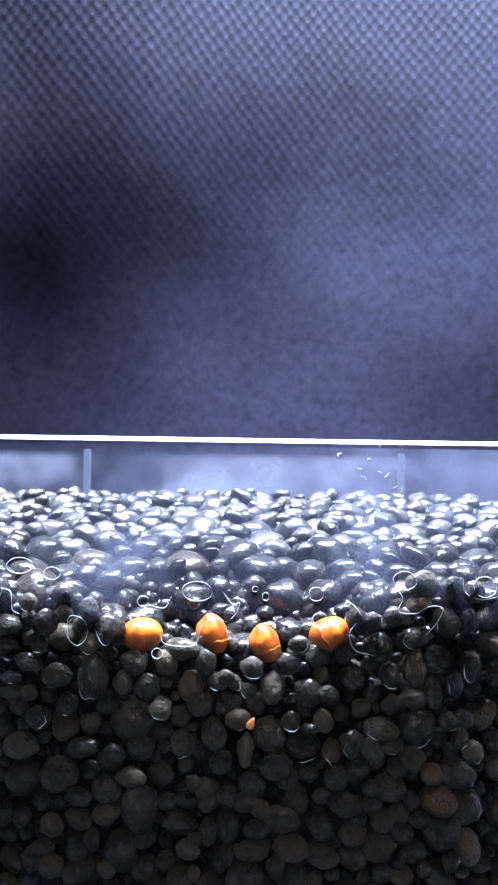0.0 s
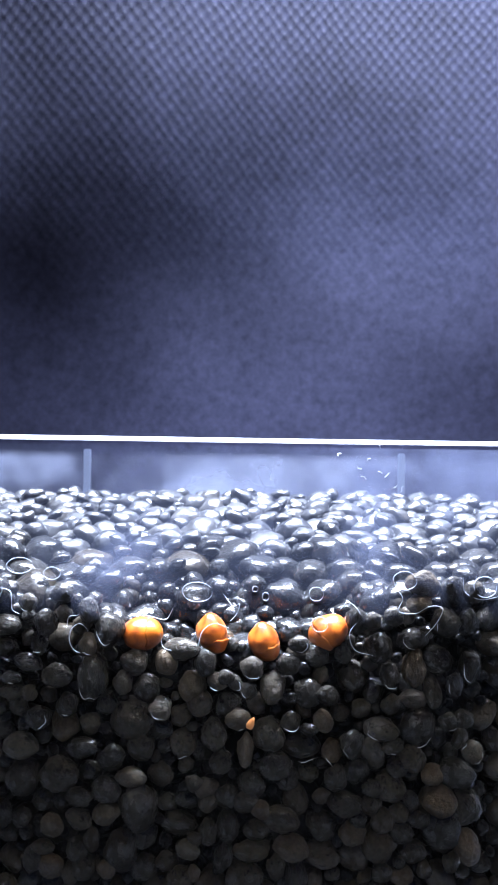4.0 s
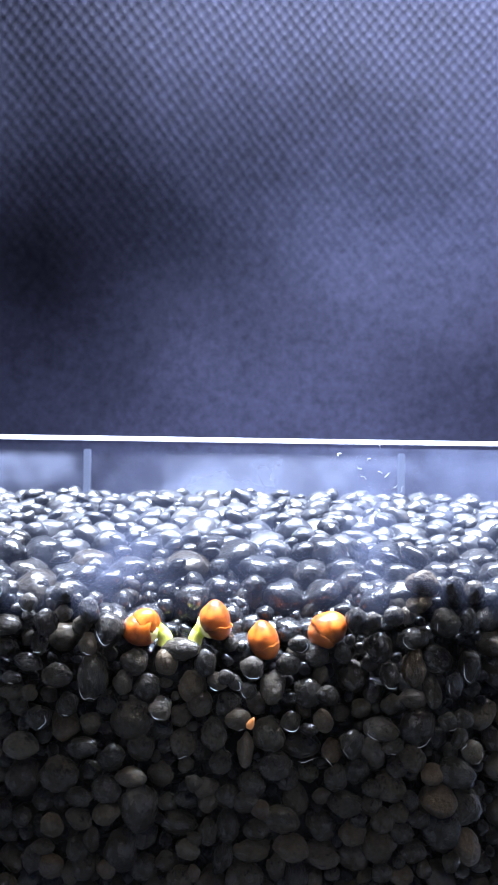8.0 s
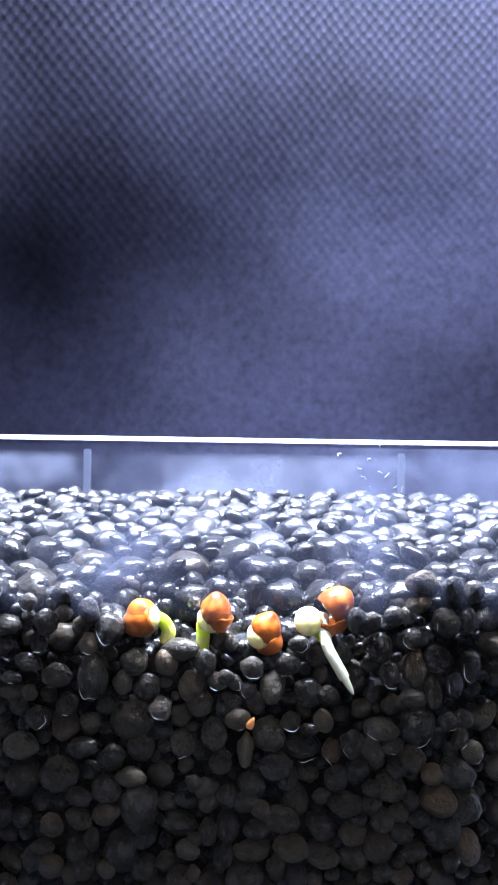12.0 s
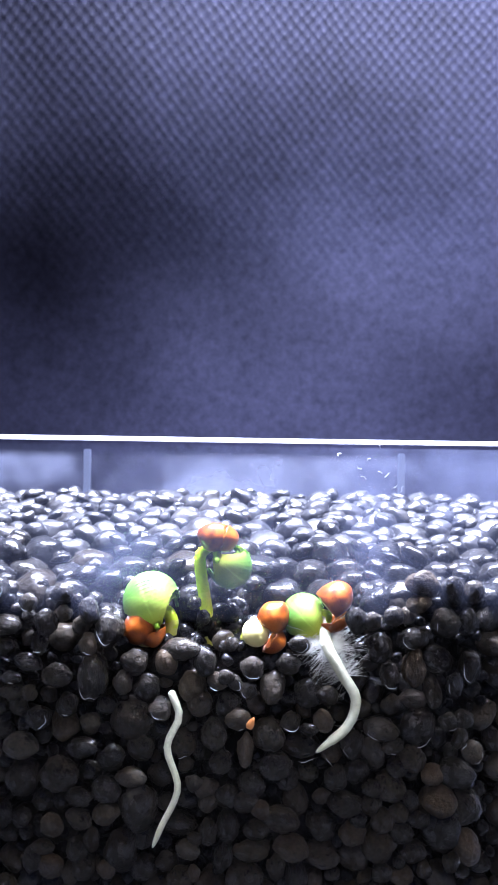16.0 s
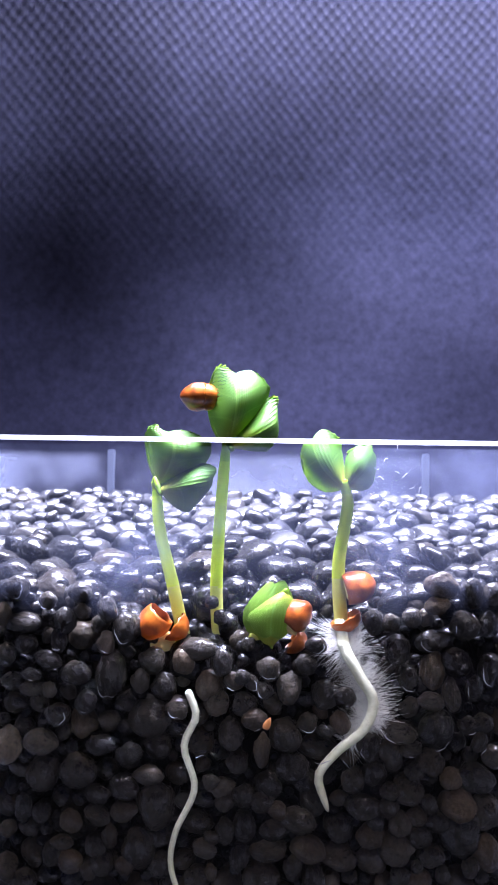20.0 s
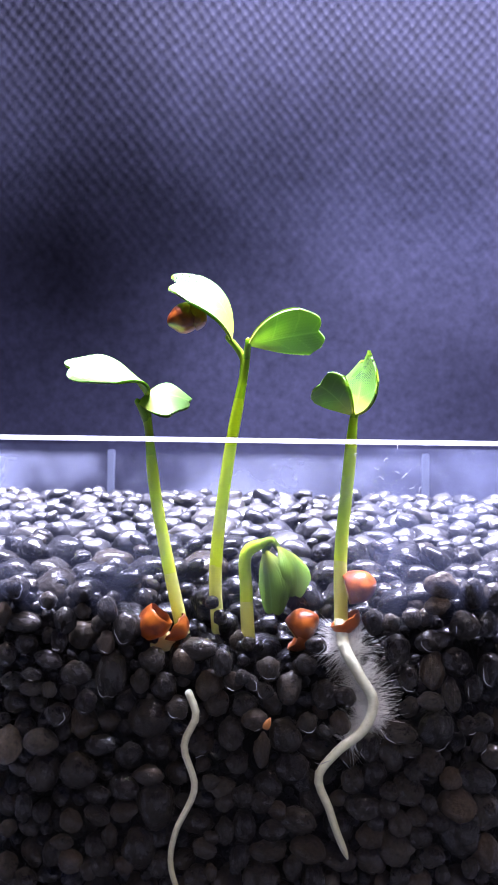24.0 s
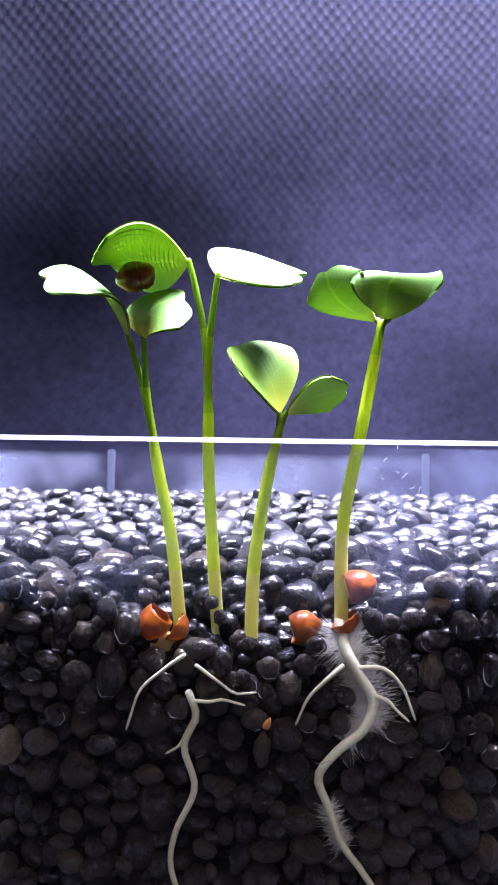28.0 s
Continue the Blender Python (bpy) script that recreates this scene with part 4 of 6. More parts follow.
def first_seedling():
    stem = (Track().at(0, -10.2, 2.2, 30.7, -10.1, 2.2, 30.8, -10.0, 2.2, 30.9, -9.9, 2.2, 31.0)
            .at(6.5, -10.2, 2.2, 30.7, -10.1, 2.2, 30.8, -10.0, 2.2, 30.9, -9.9, 2.2, 31.0)
            .at(8, -8.0, 2.4, 30.1, -8.0, 2.4, 30.5, -8.6, 2.3, 31.2, -9.5, 2.2, 31.5)
            .at(12.5, -7.7, 2.6, 30.3, -7.6, 2.5, 31.2, -8.2, 2.3, 32.2, -9.4, 2.2, 32.5)
            .at(14.5, -8.1, 3.0, 30.8, -8.8, 3.0, 31.3, -9.3, 3.0, 32.6, -8.7, 3.0, 33.2)
            .at(15.5, -7.7, 4.0, 30.6, -7.7, 4.0, 31.0, -8.0, 4.0, 31.6, -8.6, 4.0, 32.0)
            .at(16, -7.6, 4.0, 30.8, -7.5, 4.0, 31.6, -7.8, 4.0, 32.4, -8.3, 4.0, 32.7)
            .at(16.5, -7.9, 4.0, 30.5, -7.4, 4.0, 33.3, -7.0, 4.0, 35.3, -8.2, 4.0, 35.5)
            .at(17, -8.0, 4.0, 30.4, -7.3, 4.0, 33.3, -6.8, 4.0, 36.4, -7.6, 4.0, 37.5)
            .at(17.5, -8.1, 4.0, 30.5, -7.7, 4.0, 33.8, -7.1, 4.0, 37.3, -7.1, 4.0, 39.2)
            .at(18, -8.1, 4.0, 30.5, -8.4, 4.0, 33.8, -9.1, 4.0, 37.2, -8.8, 4.0, 40.4)
            .at(18.5, -8.1, 4.0, 30.5, -8.9, 4.0, 34.4, -10.2, 4.0, 38.0, -9.7, 4.0, 41.2)
            .at(19, -8.1, 4.0, 30.5, -9.3, 4.0, 34.4, -10.6, 4.0, 39.5, -10.3, 4.0, 42.6)
            .at(20, -8.1, 4.0, 30.4, -9.3, 4.0, 35.5, -10.7, 4.5, 40.6, -11.3, 5.0, 45.4)
            .at(21, -8.1, 4.0, 30.4, -9.2, 4.0, 36.1, -10.0, 4.5, 41.7, -10.6, 5.0, 46.9)
            .at(23.5, -8.1, 4.0, 30.4, -9.4, 4.0, 36.6, -10.7, 4.5, 43.4, -11.3, 5.0, 50.4)
            .at(24, -8.1, 4.0, 30.4, -9.7, 4.0, 37.2, -11.2, 4.5, 44.0, -12.1, 5.0, 50.1)
            .at(24.5, -8.1, 4.0, 30.4, -10.3, 4.0, 37.2, -12.9, 4.5, 45.1, -14.5, 5.0, 50.4)
            .at(25, -8.1, 4.0, 30.4, -9.8, 4.0, 39.2, -11.8, 4.5, 46.3, -12.3, 5.0, 49.5)
            .at(26.5, -8.1, 4.0, 30.4, -9.5, 4.0, 38.9, -11.3, 4.5, 45.7, -12.2, 5.0, 50.4)
            .at(28, -8.3, 4.0, 30.4, -9.4, 4.0, 39.5, -10.9, 4.5, 46.3, -11.9, 5.0, 51.0))
    a = (Leaf().at(0, -10.1, 2.2, 30.8, 0.7, 0.3, 90, 0, 120, -60, 90)
         .at(6.5, -10.1, 2.2, 30.8, 0.7, 0.3, 90, 0, 120, -60, 90)
         .at(12.5, -9.6, 2.2, 32.0, 0.9, 0.4, 110, 30, 120, -60, 90)
         .at(14.5, -8.8, 1.9, 31.4, 7.6, 3.8, 115, 30, 200, -110, 90)
         .at(16, -8.7, 2.0, 31.8, 8.8, 4.4, 115, 30, 200, -110, 90)
         .at(17, -8.3, 3.5, 37.5, 8.9, 4.4, 122, 30, 200, -110, 90)
         .at(18, -8.9, 4.0, 40.6, 9, 4.4, 38, 30, 200, -110, 90)
         .spread(19, -10.4, 5.0, 42.5, -10.5, 6.5, 46.6, -7.2, 2.4, 45.2, -5.0, 5.0, 43.5, -8.1, 5.6, 48.9, -5.9, 5, 47.6, -4.5, 4.6, 45.6)
         .spread(20, -11.1, 5.0, 45.2, -12.5, 6.5, 48.7, -9.0, 2.4, 48.7, -6.2, 5.0, 48.1, -12.4, 5.6, 52.3, -10.6, 5, 50.7, -7.9, 4.6, 51.4)
         .spread(21, -11.4, 5.0, 46.3, -12.5, 6.5, 50.8, -9.7, 2.4, 51.0, -7.2, 5.0, 51.4, -15.3, 5.6, 52.4, -12.7, 5, 52.4, -12.1, 4.6, 54.8)
         .spread(24, -12.4, 5.0, 54.2, -16.7, 8.8, 58.5, -14.8, 5.0, 56.8, -12.8, 1.0, 55.5, -20.9, 8.1, 58.8, -21.6, 5.0, 57.1, -18.4, 3.0, 54.7)
         .spread(25, -12.4, 5, 55.7, -15.5, 8.5, 61.4, -14.5, 5, 60.1, -12.1, 1, 58.5, -21.1, 8, 61.7, -20.6, 5, 60.2, -18.4, 1.5, 57.9)
         .spread(26, -13.7, 5, 57.4, -17.4, 8.5, 63.8, -16.1, 5, 62.5, -13.8, 1, 60.7, -22.1, 8, 64.3, -21.7, 5, 62.6, -19.0, 1.5, 60.2)
         .spread(27, -13.8, 5, 59.7, -18.4, 8.5, 66.2, -16.6, 5, 64.6, -14.2, 1, 62.4, -23.0, 8, 67.7, -22.5, 5, 65.6, -19.6, 1.5, 62.5)
         .spread(28, -14.5, 5, 60.4, -20.0, 8.5, 67.9, -18.1, 5, 66.3, -15.5, 1, 63.9, -25.0, 8, 68.4, -24.1, 5, 66.3, -21.3, 1.5, 63.0))
    b = (Leaf().at(0, -10.1, 2.2, 30.8, 0.7, 0.3, 90, 0, 120, -60, 90)
         .at(6.5, -10.1, 2.2, 30.8, 0.7, 0.3, 90, 0, 120, -60, 90)
         .at(12.5, -9.6, 2.2, 32.0, 0.9, 0.4, 110, 35, 120, -60, 90)
         .at(14.5, -8.7, 1.5, 31.5, 8.8, 4.4, 115, 35, 190, -110, 90)
         .at(16, -8.7, 1.6, 31.9, 10.0, 5.1, 115, 35, 190, -110, 90)
         .at(17, -8.2, 3.0, 37.6, 10.4, 5.1, 122, 35, 190, -110, 90)
         .at(18, -8.8, 3.5, 40.7, 10.4, 5.1, 38, 35, 190, -110, 90)
         .spread(19, -10.2, 4.0, 42.3, -8.8, 5.5, 42.8, -7.8, 2.2, 42.2, -8.1, 4.5, 41.1, -5.5, 5, 43.8, -4.9, 4, 43.0, -5.5, 5, 41.8)
         .spread(20, -10.7, 4.0, 44.7, -8.6, 5.5, 46.9, -7.5, 2.2, 45.5, -8.4, 4.5, 42.9, -5.8, 5, 47.6, -5.2, 4, 46.1, -7.0, 5, 43.5)
         .spread(21, -11.0, 4.0, 46.1, -8.9, 5.5, 49.3, -7.8, 2.2, 47.5, -8.7, 4.5, 44.7, -5.9, 5, 49.3, -5.1, 4, 47.9, -6.5, 5, 45.8)
         .spread(24, -13.1, 4, 53.5, -11.2, 8, 55.9, -10.8, 4, 54.4, -10.2, 0.3, 52.3, -8.8, 7, 54.6, -7.6, 4, 53.6, -8.6, 1, 52.4)
         .spread(25, -12.2, 4.0, 55.0, -10.4, 8.3, 58.5, -9.7, 4.0, 57.0, -9.3, -0.3, 55.2, -6.9, 7.5, 58.3, -7.1, 4.0, 57.5, -7.2, 0.6, 56.1)
         .spread(26, -12.2, 4.0, 57.4, -11.4, 8.1, 61.1, -10.1, 4.0, 59.4, -9.7, 0.1, 56.9, -7.6, 7.2, 61.4, -6.6, 4.0, 60.1, -6.7, 0.8, 58.3)
         .spread(27, -11.7, 4.0, 59.3, -10.8, 8.0, 63.4, -9.5, 4.0, 61.4, -9.4, 0.2, 58.7, -6.7, 7.2, 63.6, -5.7, 4.0, 62.0, -6.5, 1.0, 60.0)
         .spread(28, -12.6, 3.5, 60.2, -14.6, 6.3, 63.9, -11.4, 3.0, 63.2, -9.6, -0.4, 60.5, -9.3, 6.0, 66.3, -8.0, 3.5, 63.9, -7.2, 1.5, 60.9))
    left = (Track().at(0, -10.1, 2.0, 30.8, 0, 0, 0).at(6.5, -10.1, 2.0, 31.0, 0, 0, 0).at(8, -10.1, 2.0, 31.3, 0, -5, 0).at(9, -10.2, 2.0, 31.6, 0, -12, 0).at(11, -10.1, 2.0, 32.2, 0, -22, 0)
            .at(12.5, -10.1, 2.0, 32.2, 0, -25, 0).at(14.5, -10.1, 2.2, 31.7, 0, -55, 0).at(16, -10.3, 2.4, 31.6, 0, -60, 0).at(16.5, -10.6, 2.0, 32.0, 0, -50, 0).at(28, -10.6, 2.0, 32.0, 0, -50, 0))
    right = (Track().at(0, -10.1, 2.0, 30.8, 0, 0, 0).at(6.5, -10.1, 2.0, 31.0, 0, 0, 0).at(7, -10.1, 2.0, 31.2, 0, -22, 0).at(8, -10.1, 2.05, 31.4, 0, -55, 0).at(9, -10.2, 2.05, 31.7, 0, -75, 0).at(11, -10.1, 2.05, 32.3, 0, -98, 0)
             .at(12.5, -10.1, 2.05, 32.3, 0, -104, 0).at(14.5, -10.0, 2.6, 31.6, 0, -190, 0).at(16, -9.6, 2.6, 31.4, 0, -290, 0).at(16.5, -9.2, 2.5, 31.7, 0, -325, 0).at(28, -9.2, 2.5, 31.7, 0, -325, 0))
    skin = (Track().at(0, -10.0, 2.0, 30.8, 0, 0, 90).at(6.5, -10.0, 2.0, 31.0, 0, 0, 90).at(8, -9.85, 2.0, 31.3, 0, 0, 90).at(11, -9.75, 2.0, 32.35, 0, 0, 90).at(12.5, -9.75, 2.0, 32.35, 0, 0, 90)
            .at(14.5, -9.8, 2.8, 32.0, 0, -20, 80).at(16, -10.0, 3.4, 30.6, 0, -30, 80).at(16.5, -10.2, 3.6, 29.4, 0, -30, 80))
    plant = seedling("green radish seedling with empty brown seed coat at its foot", (-8.1, 4.0, 30.4), stem, (a, b), (left, right), skin, 0.68, 1.0)
    reach = Track().at(12.5, 0.02).at(14.5, 0.42).at(15, 0.47).at(16, 0.64).at(17, 0.86).at(18, 0.97).at(28, 1)
    root(plant, "root_segment", COURSE_ONE, reach, 24, 0.37, 0.25, 12.5, 14)
    for k, c in enumerate(SIDE_ONE):
        root(plant, "side_root_segment", c, Track().at(25.5 + 0.3 * k, 0.02).at(27, 0.6).at(28, 1), 10, 0.2, 0.1, 25 + 0.3 * k, 25.6 + 0.3 * k)
    root_hairs(plant, COURSE_ONE, 0.02, 0.35, 60, 0.7, 15.5, 17)


def second_seedling():
    stem = (Track().at(0, -3.3, 2.2, 30.9, -3.2, 2.2, 31.0, -3.2, 2.2, 31.1, -3.1, 2.2, 31.2)
            .at(6, -3.4, 2.2, 30.8, -3.3, 2.2, 31.0, -3.2, 2.2, 31.2, -3.1, 2.2, 31.3)
            .at(7, -4.6, 2.2, 30.1, -4.5, 2.2, 31.0, -3.9, 2.2, 31.8, -3.4, 2.2, 32.1)
            .at(8, -5.1, 2.2, 29.7, -4.8, 2.2, 30.7, -4.1, 2.2, 31.8, -3.4, 2.2, 32.4)
            .at(11, -4.4, 2.4, 29.1, -4.3, 2.4, 30.4, -4.2, 2.4, 31.7, -3.6, 2.4, 32.6)
            .at(14.5, -4.2, 4.0, 28.8, -4.1, 3.0, 30.2, -4.2, 3.0, 31.9, -3.7, 3.0, 33.0)
            .at(15.5, -4.1, 5.0, 28.6, -4.2, 5.0, 30.3, -4.4, 5.0, 32.0, -3.9, 4.0, 33.1)
            .at(16, -3.8, 5.0, 28.6, -4.1, 5.0, 32.6, -4.8, 5.0, 37.7, -3.8, 5.0, 39.0)
            .at(16.5, -4.5, 5.0, 28.5, -4.8, 5.0, 32.5, -5.0, 5.0, 37.1, -4.6, 5.0, 40.9)
            .at(17, -4.5, 5.0, 28.5, -4.9, 5.0, 33.7, -4.5, 5.0, 38.3, -3.9, 5.0, 41.5)
            .at(18, -4.5, 5.0, 28.5, -5.1, 5.0, 34.3, -4.3, 5.0, 40.1, -3.5, 5.0, 45.3)
            .at(19, -4.5, 5.0, 28.5, -4.8, 5.0, 34.3, -3.2, 5.0, 41.2, -1.2, 5.0, 47.9)
            .at(19.5, -4.5, 5.0, 28.5, -4.9, 5.0, 34.3, -4.3, 5.0, 41.2, -3.5, 5.0, 48.8)
            .at(20, -4.5, 5.0, 28.5, -4.9, 5.0, 34.8, -4.6, 5.0, 42.4, -4.1, 5.0, 49.6)
            .at(21, -4.5, 5.0, 28.5, -4.9, 5.0, 36.0, -4.6, 5.0, 44.7, -4.4, 5.0, 53.1)
            .at(21.5, -4.5, 5.0, 28.5, -5.0, 5.0, 36.0, -4.8, 5.0, 45.3, -4.1, 5.0, 55.2)
            .at(23.5, -4.5, 5.0, 28.5, -5.1, 5.0, 36.6, -3.9, 5.0, 47.6, -2.0, 5.0, 56.7)
            .at(24, -4.5, 5.0, 28.5, -5.0, 5.0, 37.1, -3.9, 5.0, 47.6, -2.4, 5.0, 56.9)
            .at(25, -4.5, 5.0, 28.5, -5.4, 5.0, 37.1, -5.2, 5.0, 45.8, -4.9, 5.0, 53.7)
            .at(28, -4.5, 5.0, 28.5, -5.4, 5.0, 39.5, -5.9, 5.0, 47.6, -6.1, 5.0, 55.2))
    a = (Leaf().at(0, -3.2, 2.2, 31.0, 0.7, 0.3, 90, 0, 120, -60, 90)
         .at(6.5, -3.2, 2.2, 31.0, 0.7, 0.3, 90, 0, 120, -60, 90)
         .at(12.5, -2.9, 2.6, 32.9, 0.9, 0.4, 90, 0, 120, -60, 90)
         .at(14.5, -4.1, 2.5, 31.7, 6.2, 2.9, 95, 30, 200, -110, 90)
         .at(15.5, -4.3, 3.0, 33.8, 6.9, 3.4, 40, 30, 200, -110, 90)
         .at(16, -3.1, 3.5, 38.1, 6.9, 3.4, -42, 30, 200, -110, 90)
         .at(16.5, -4.2, 4.5, 41.3, 8, 4, 40, 30, 150, -100, 85)
         .spread(17, -3.6, 5.0, 41.5, -4.2, 6, 45.2, -2.3, 2.4, 46.0, 0.3, 5, 44.7, -3.9, 6, 48.8, -1.9, 4.8, 48.5, 0.2, 5.2, 47.7)
         .spread(18, -3.4, 5.0, 45.0, -4.5, 6, 48.8, -2.6, 2.4, 48.2, -0.6, 5, 47.9, -4.7, 6, 51.8, -2.5, 4.8, 51.6, -0.5, 5.2, 50.3)
         .spread(19, -1.5, 5.0, 47.3, -2.8, 6, 51.2, -0.3, 2.4, 51.3, 2.5, 5, 51.2, -2.2, 6, 55.3, 0.1, 4.8, 54.4, 2.7, 5.2, 52.9)
         .spread(20, -4.1, 5.0, 49.6, -5.8, 6, 52.3, -2.9, 2.4, 53.2, -0.5, 5, 53.7, -6.1, 6, 58.6, -3.5, 4.8, 57.2, -0.5, 5.2, 57.3)
         .spread(21, -5.2, 5.0, 52.5, -7.6, 8.1, 55.8, -6.1, 4.5, 56.4, -4.8, 0.9, 57.2, -11.2, 7.9, 57.1, -10.2, 5.0, 57.8, -9.6, 2.1, 58.9)
         .spread(24, -3.8, 5, 60.2, -5.4, 8, 66.2, -5.6, 5, 64.6, -5.7, 1, 62.3, -10.9, 8, 68.3, -10.2, 5, 66.3, -10.3, 2, 64.3)
         .spread(25, -5.3, 5, 62.2, -9.4, 8.5, 70.0, -8.3, 5, 69.2, -8.4, 3.8, 66.2, -14.0, 8, 71.4, -13.0, 5, 69.7, -12.0, 2, 67.6)
         .spread(26, -6.8, 5, 64.3, -12.2, 8.5, 71.6, -11.0, 5, 70.6, -11.0, 3.8, 67.6, -17.0, 8, 73.0, -15.9, 5, 70.9, -14.6, 2, 68.4)
         .spread(27, -6.2, 5.0, 67.5, -10.4, 9.1, 66.8, -11.6, 5.0, 68.7, -11.1, 0.8, 70.7, -13.0, 8.0, 67.1, -15.4, 5.0, 68.1, -16.1, 1.4, 68.1)
         .spread(28, -8.3, 5.0, 68.4, -12.2, 9.0, 66.6, -13.6, 5.0, 68.6, -13.1, 1.0, 70.9, -15.7, 9.0, 67.6, -16.4, 3.0, 67.4, -18.5, 0.5, 66.3))
    b = (Leaf().at(0, -3.2, 2.2, 31.0, 0.7, 0.3, 90, 0, 120, -60, 90)
         .at(6.5, -3.2, 2.2, 31.0, 0.7, 0.3, 90, 0, 120, -60, 90)
         .at(12.5, -2.9, 2.6, 32.9, 0.9, 0.4, 90, 0, 120, -60, 90)
         .at(14.5, -4.1, 2.0, 31.8, 7.2, 3.4, 95, 35, 190, -110, 90)
         .at(15.5, -4.3, 2.5, 33.9, 8, 3.9, 40, 35, 190, -110, 90)
         .at(16, -3.0, 3.0, 38.2, 8, 3.9, -42, 35, 190, -110, 90)
         .at(16.5, -4.1, 4.0, 41.2, 7, 3.4, 20, 30, 110, -90, 80)
         .spread(17, -3.3, 4.0, 41.3, -1.6, 5.6, 44.1, -0.5, 2.4, 42.9, -1.4, 5, 40.8, 1.1, 5.6, 45.6, 1.5, 4.6, 43.7, 0.6, 5.4, 41.3)
         .spread(18, -3.0, 4.0, 44.9, -1.6, 5.6, 47.3, -0.5, 2.4, 46.3, -1.5, 5, 43.9, 0.2, 5.6, 48.8, 0.6, 4.6, 46.8, -0.1, 5.4, 44.4)
         .spread(19, -1.2, 4.0, 47.2, 1.1, 5.6, 49.4, 1.7, 2.4, 48.0, 1.1, 5, 46.0, 2.8, 5.6, 51.3, 2.9, 4.6, 48.9, 2.5, 5.4, 46.6)
         .spread(20, -3.6, 4.0, 49.3, -1.9, 5.6, 52.0, -0.3, 2.4, 51.0, -0.9, 5, 49.1, 0.4, 5.6, 55.3, 1.0, 4.6, 52.6, 1.0, 5.4, 49.4)
         .spread(21, -4.4, 4.0, 52.5, -4.8, 7.5, 56.6, -3.3, 4.0, 55.7, -2.3, 0.9, 53.4, -5.1, 6.2, 59.3, -3.5, 4.0, 57.7, -2.0, 1.7, 56.2)
         .spread(24, -2.0, 4.0, 59.7, 2.7, 9.0, 59.8, 1.8, 4.5, 60.7, 0.9, 0.1, 61.8, 6.2, 7.8, 59.8, 5.5, 4.5, 61.3, 5.3, 1.1, 62.7)
         .spread(25, -3.6, 4.0, 61.5, 0.2, 9.1, 64.0, -0.6, 4.5, 63.9, -1.3, -0.1, 64.2, 5.2, 7.9, 64.4, 4.0, 4.5, 65.1, 3.3, 1.0, 66.0)
         .spread(26, -5.2, 4.0, 63.7, -0.4, 9.0, 64.8, -1.5, 4.5, 65.0, -1.9, -0.1, 65.6, 5.1, 8.0, 64.3, 4.2, 4.5, 64.5, 3.1, 1.0, 64.5)
         .spread(27, -5.2, 4.0, 65.5, -1.7, 9.6, 66.8, -1.2, 5.0, 66.3, -1.3, 0.4, 65.9, 6.3, 8.5, 66.2, 5.8, 5.0, 65.3, 4.7, 1.5, 64.9)
         .spread(28, -5.2, 4.0, 66.7, -5.0, 8.0, 70.6, -1.8, 5.0, 67.4, -1.1, 1.1, 65.1, 5.0, 8.0, 67.9, 3.7, 5.0, 66.9, 3.6, 0.8, 64.8))
    coat = []
    for dx, turn in ((-0.15, -6), (0.15, 6)):
        c = Track()
        for t, x, y, z, ry in ((0, -3.2, 2.0, 31.0, 80), (6, -3.2, 2.0, 31.1, 80), (8, -2.9, 2.0, 32.3, 85), (11, -2.8, 2.0, 33.0, 85), (14.5, -2.8, 2.0, 33.3, 90), (15.5, -2.5, 3.0, 35.5, 60),
                               (16, -3.0, 4.0, 40.1, 10), (16.5, -6.3, 5.0, 43.8, 10), (17, -5.9, 5.0, 45.5, 10), (17.5, -5.5, 5.0, 46.3, 10), (18, -5.8, 5.0, 47.7, 10)):
            c.at(t, x + dx, y, z, 0, ry + turn, 0)
        for t, x, y, z, ry in ((19, -4.5, 5.0, 51.3, 10), (19.5, -6.3, 5.0, 52.8, 5), (20, -6.9, 5.0, 54.4, 0), (20.5, -9.4, 5.0, 54.5, -10), (21, -10.1, 5.0, 55.9, -10), (21.5, -7.8, 5.0, 58.3, -15),
                               (23.5, -5.9, 5.0, 61.6, -20), (24, -8.2, 3.5, 62.3, -20), (25, -10.7, 3.5, 66.4, -20), (26, -13.6, 4, 67.9, -20), (27, -13.1, 4, 66.7, -20), (28, -13.7, 4, 66.6, -20)):
            c.at(t, x + dx, y, z, 0, ry + turn, 0)
        coat.append(c)
    skin = (Track().at(0, -3.2, 2.0, 31.0, 0, 0, 90).at(6, -3.25, 2.0, 31.1, 0, 0, 90).at(7, -3.6, 2.3, 31.3, 0, 0, 90).at(8, -3.5, 2.4, 31.8, 0, 0, 90).at(11, -3.5, 2.4, 32.3, 0, 0, 90).at(12.5, -3.5, 2.4, 32.3, 0, 0, 90)
            .at(14.5, -2.8, 2.1, 33.2, 0, 30, 60).at(15.5, -2.5, 3.0, 35.5, 0, 54, 20))
    for t, v in coat[0].rows:
        if t > 15.5:
            skin.at(t, *v)
    seedling("tall green radish seedling with brown seed coat clinging to a leaf", (-4.5, 5.0, 28.5), stem, (a, b), coat, skin, 0.68, 0.95)


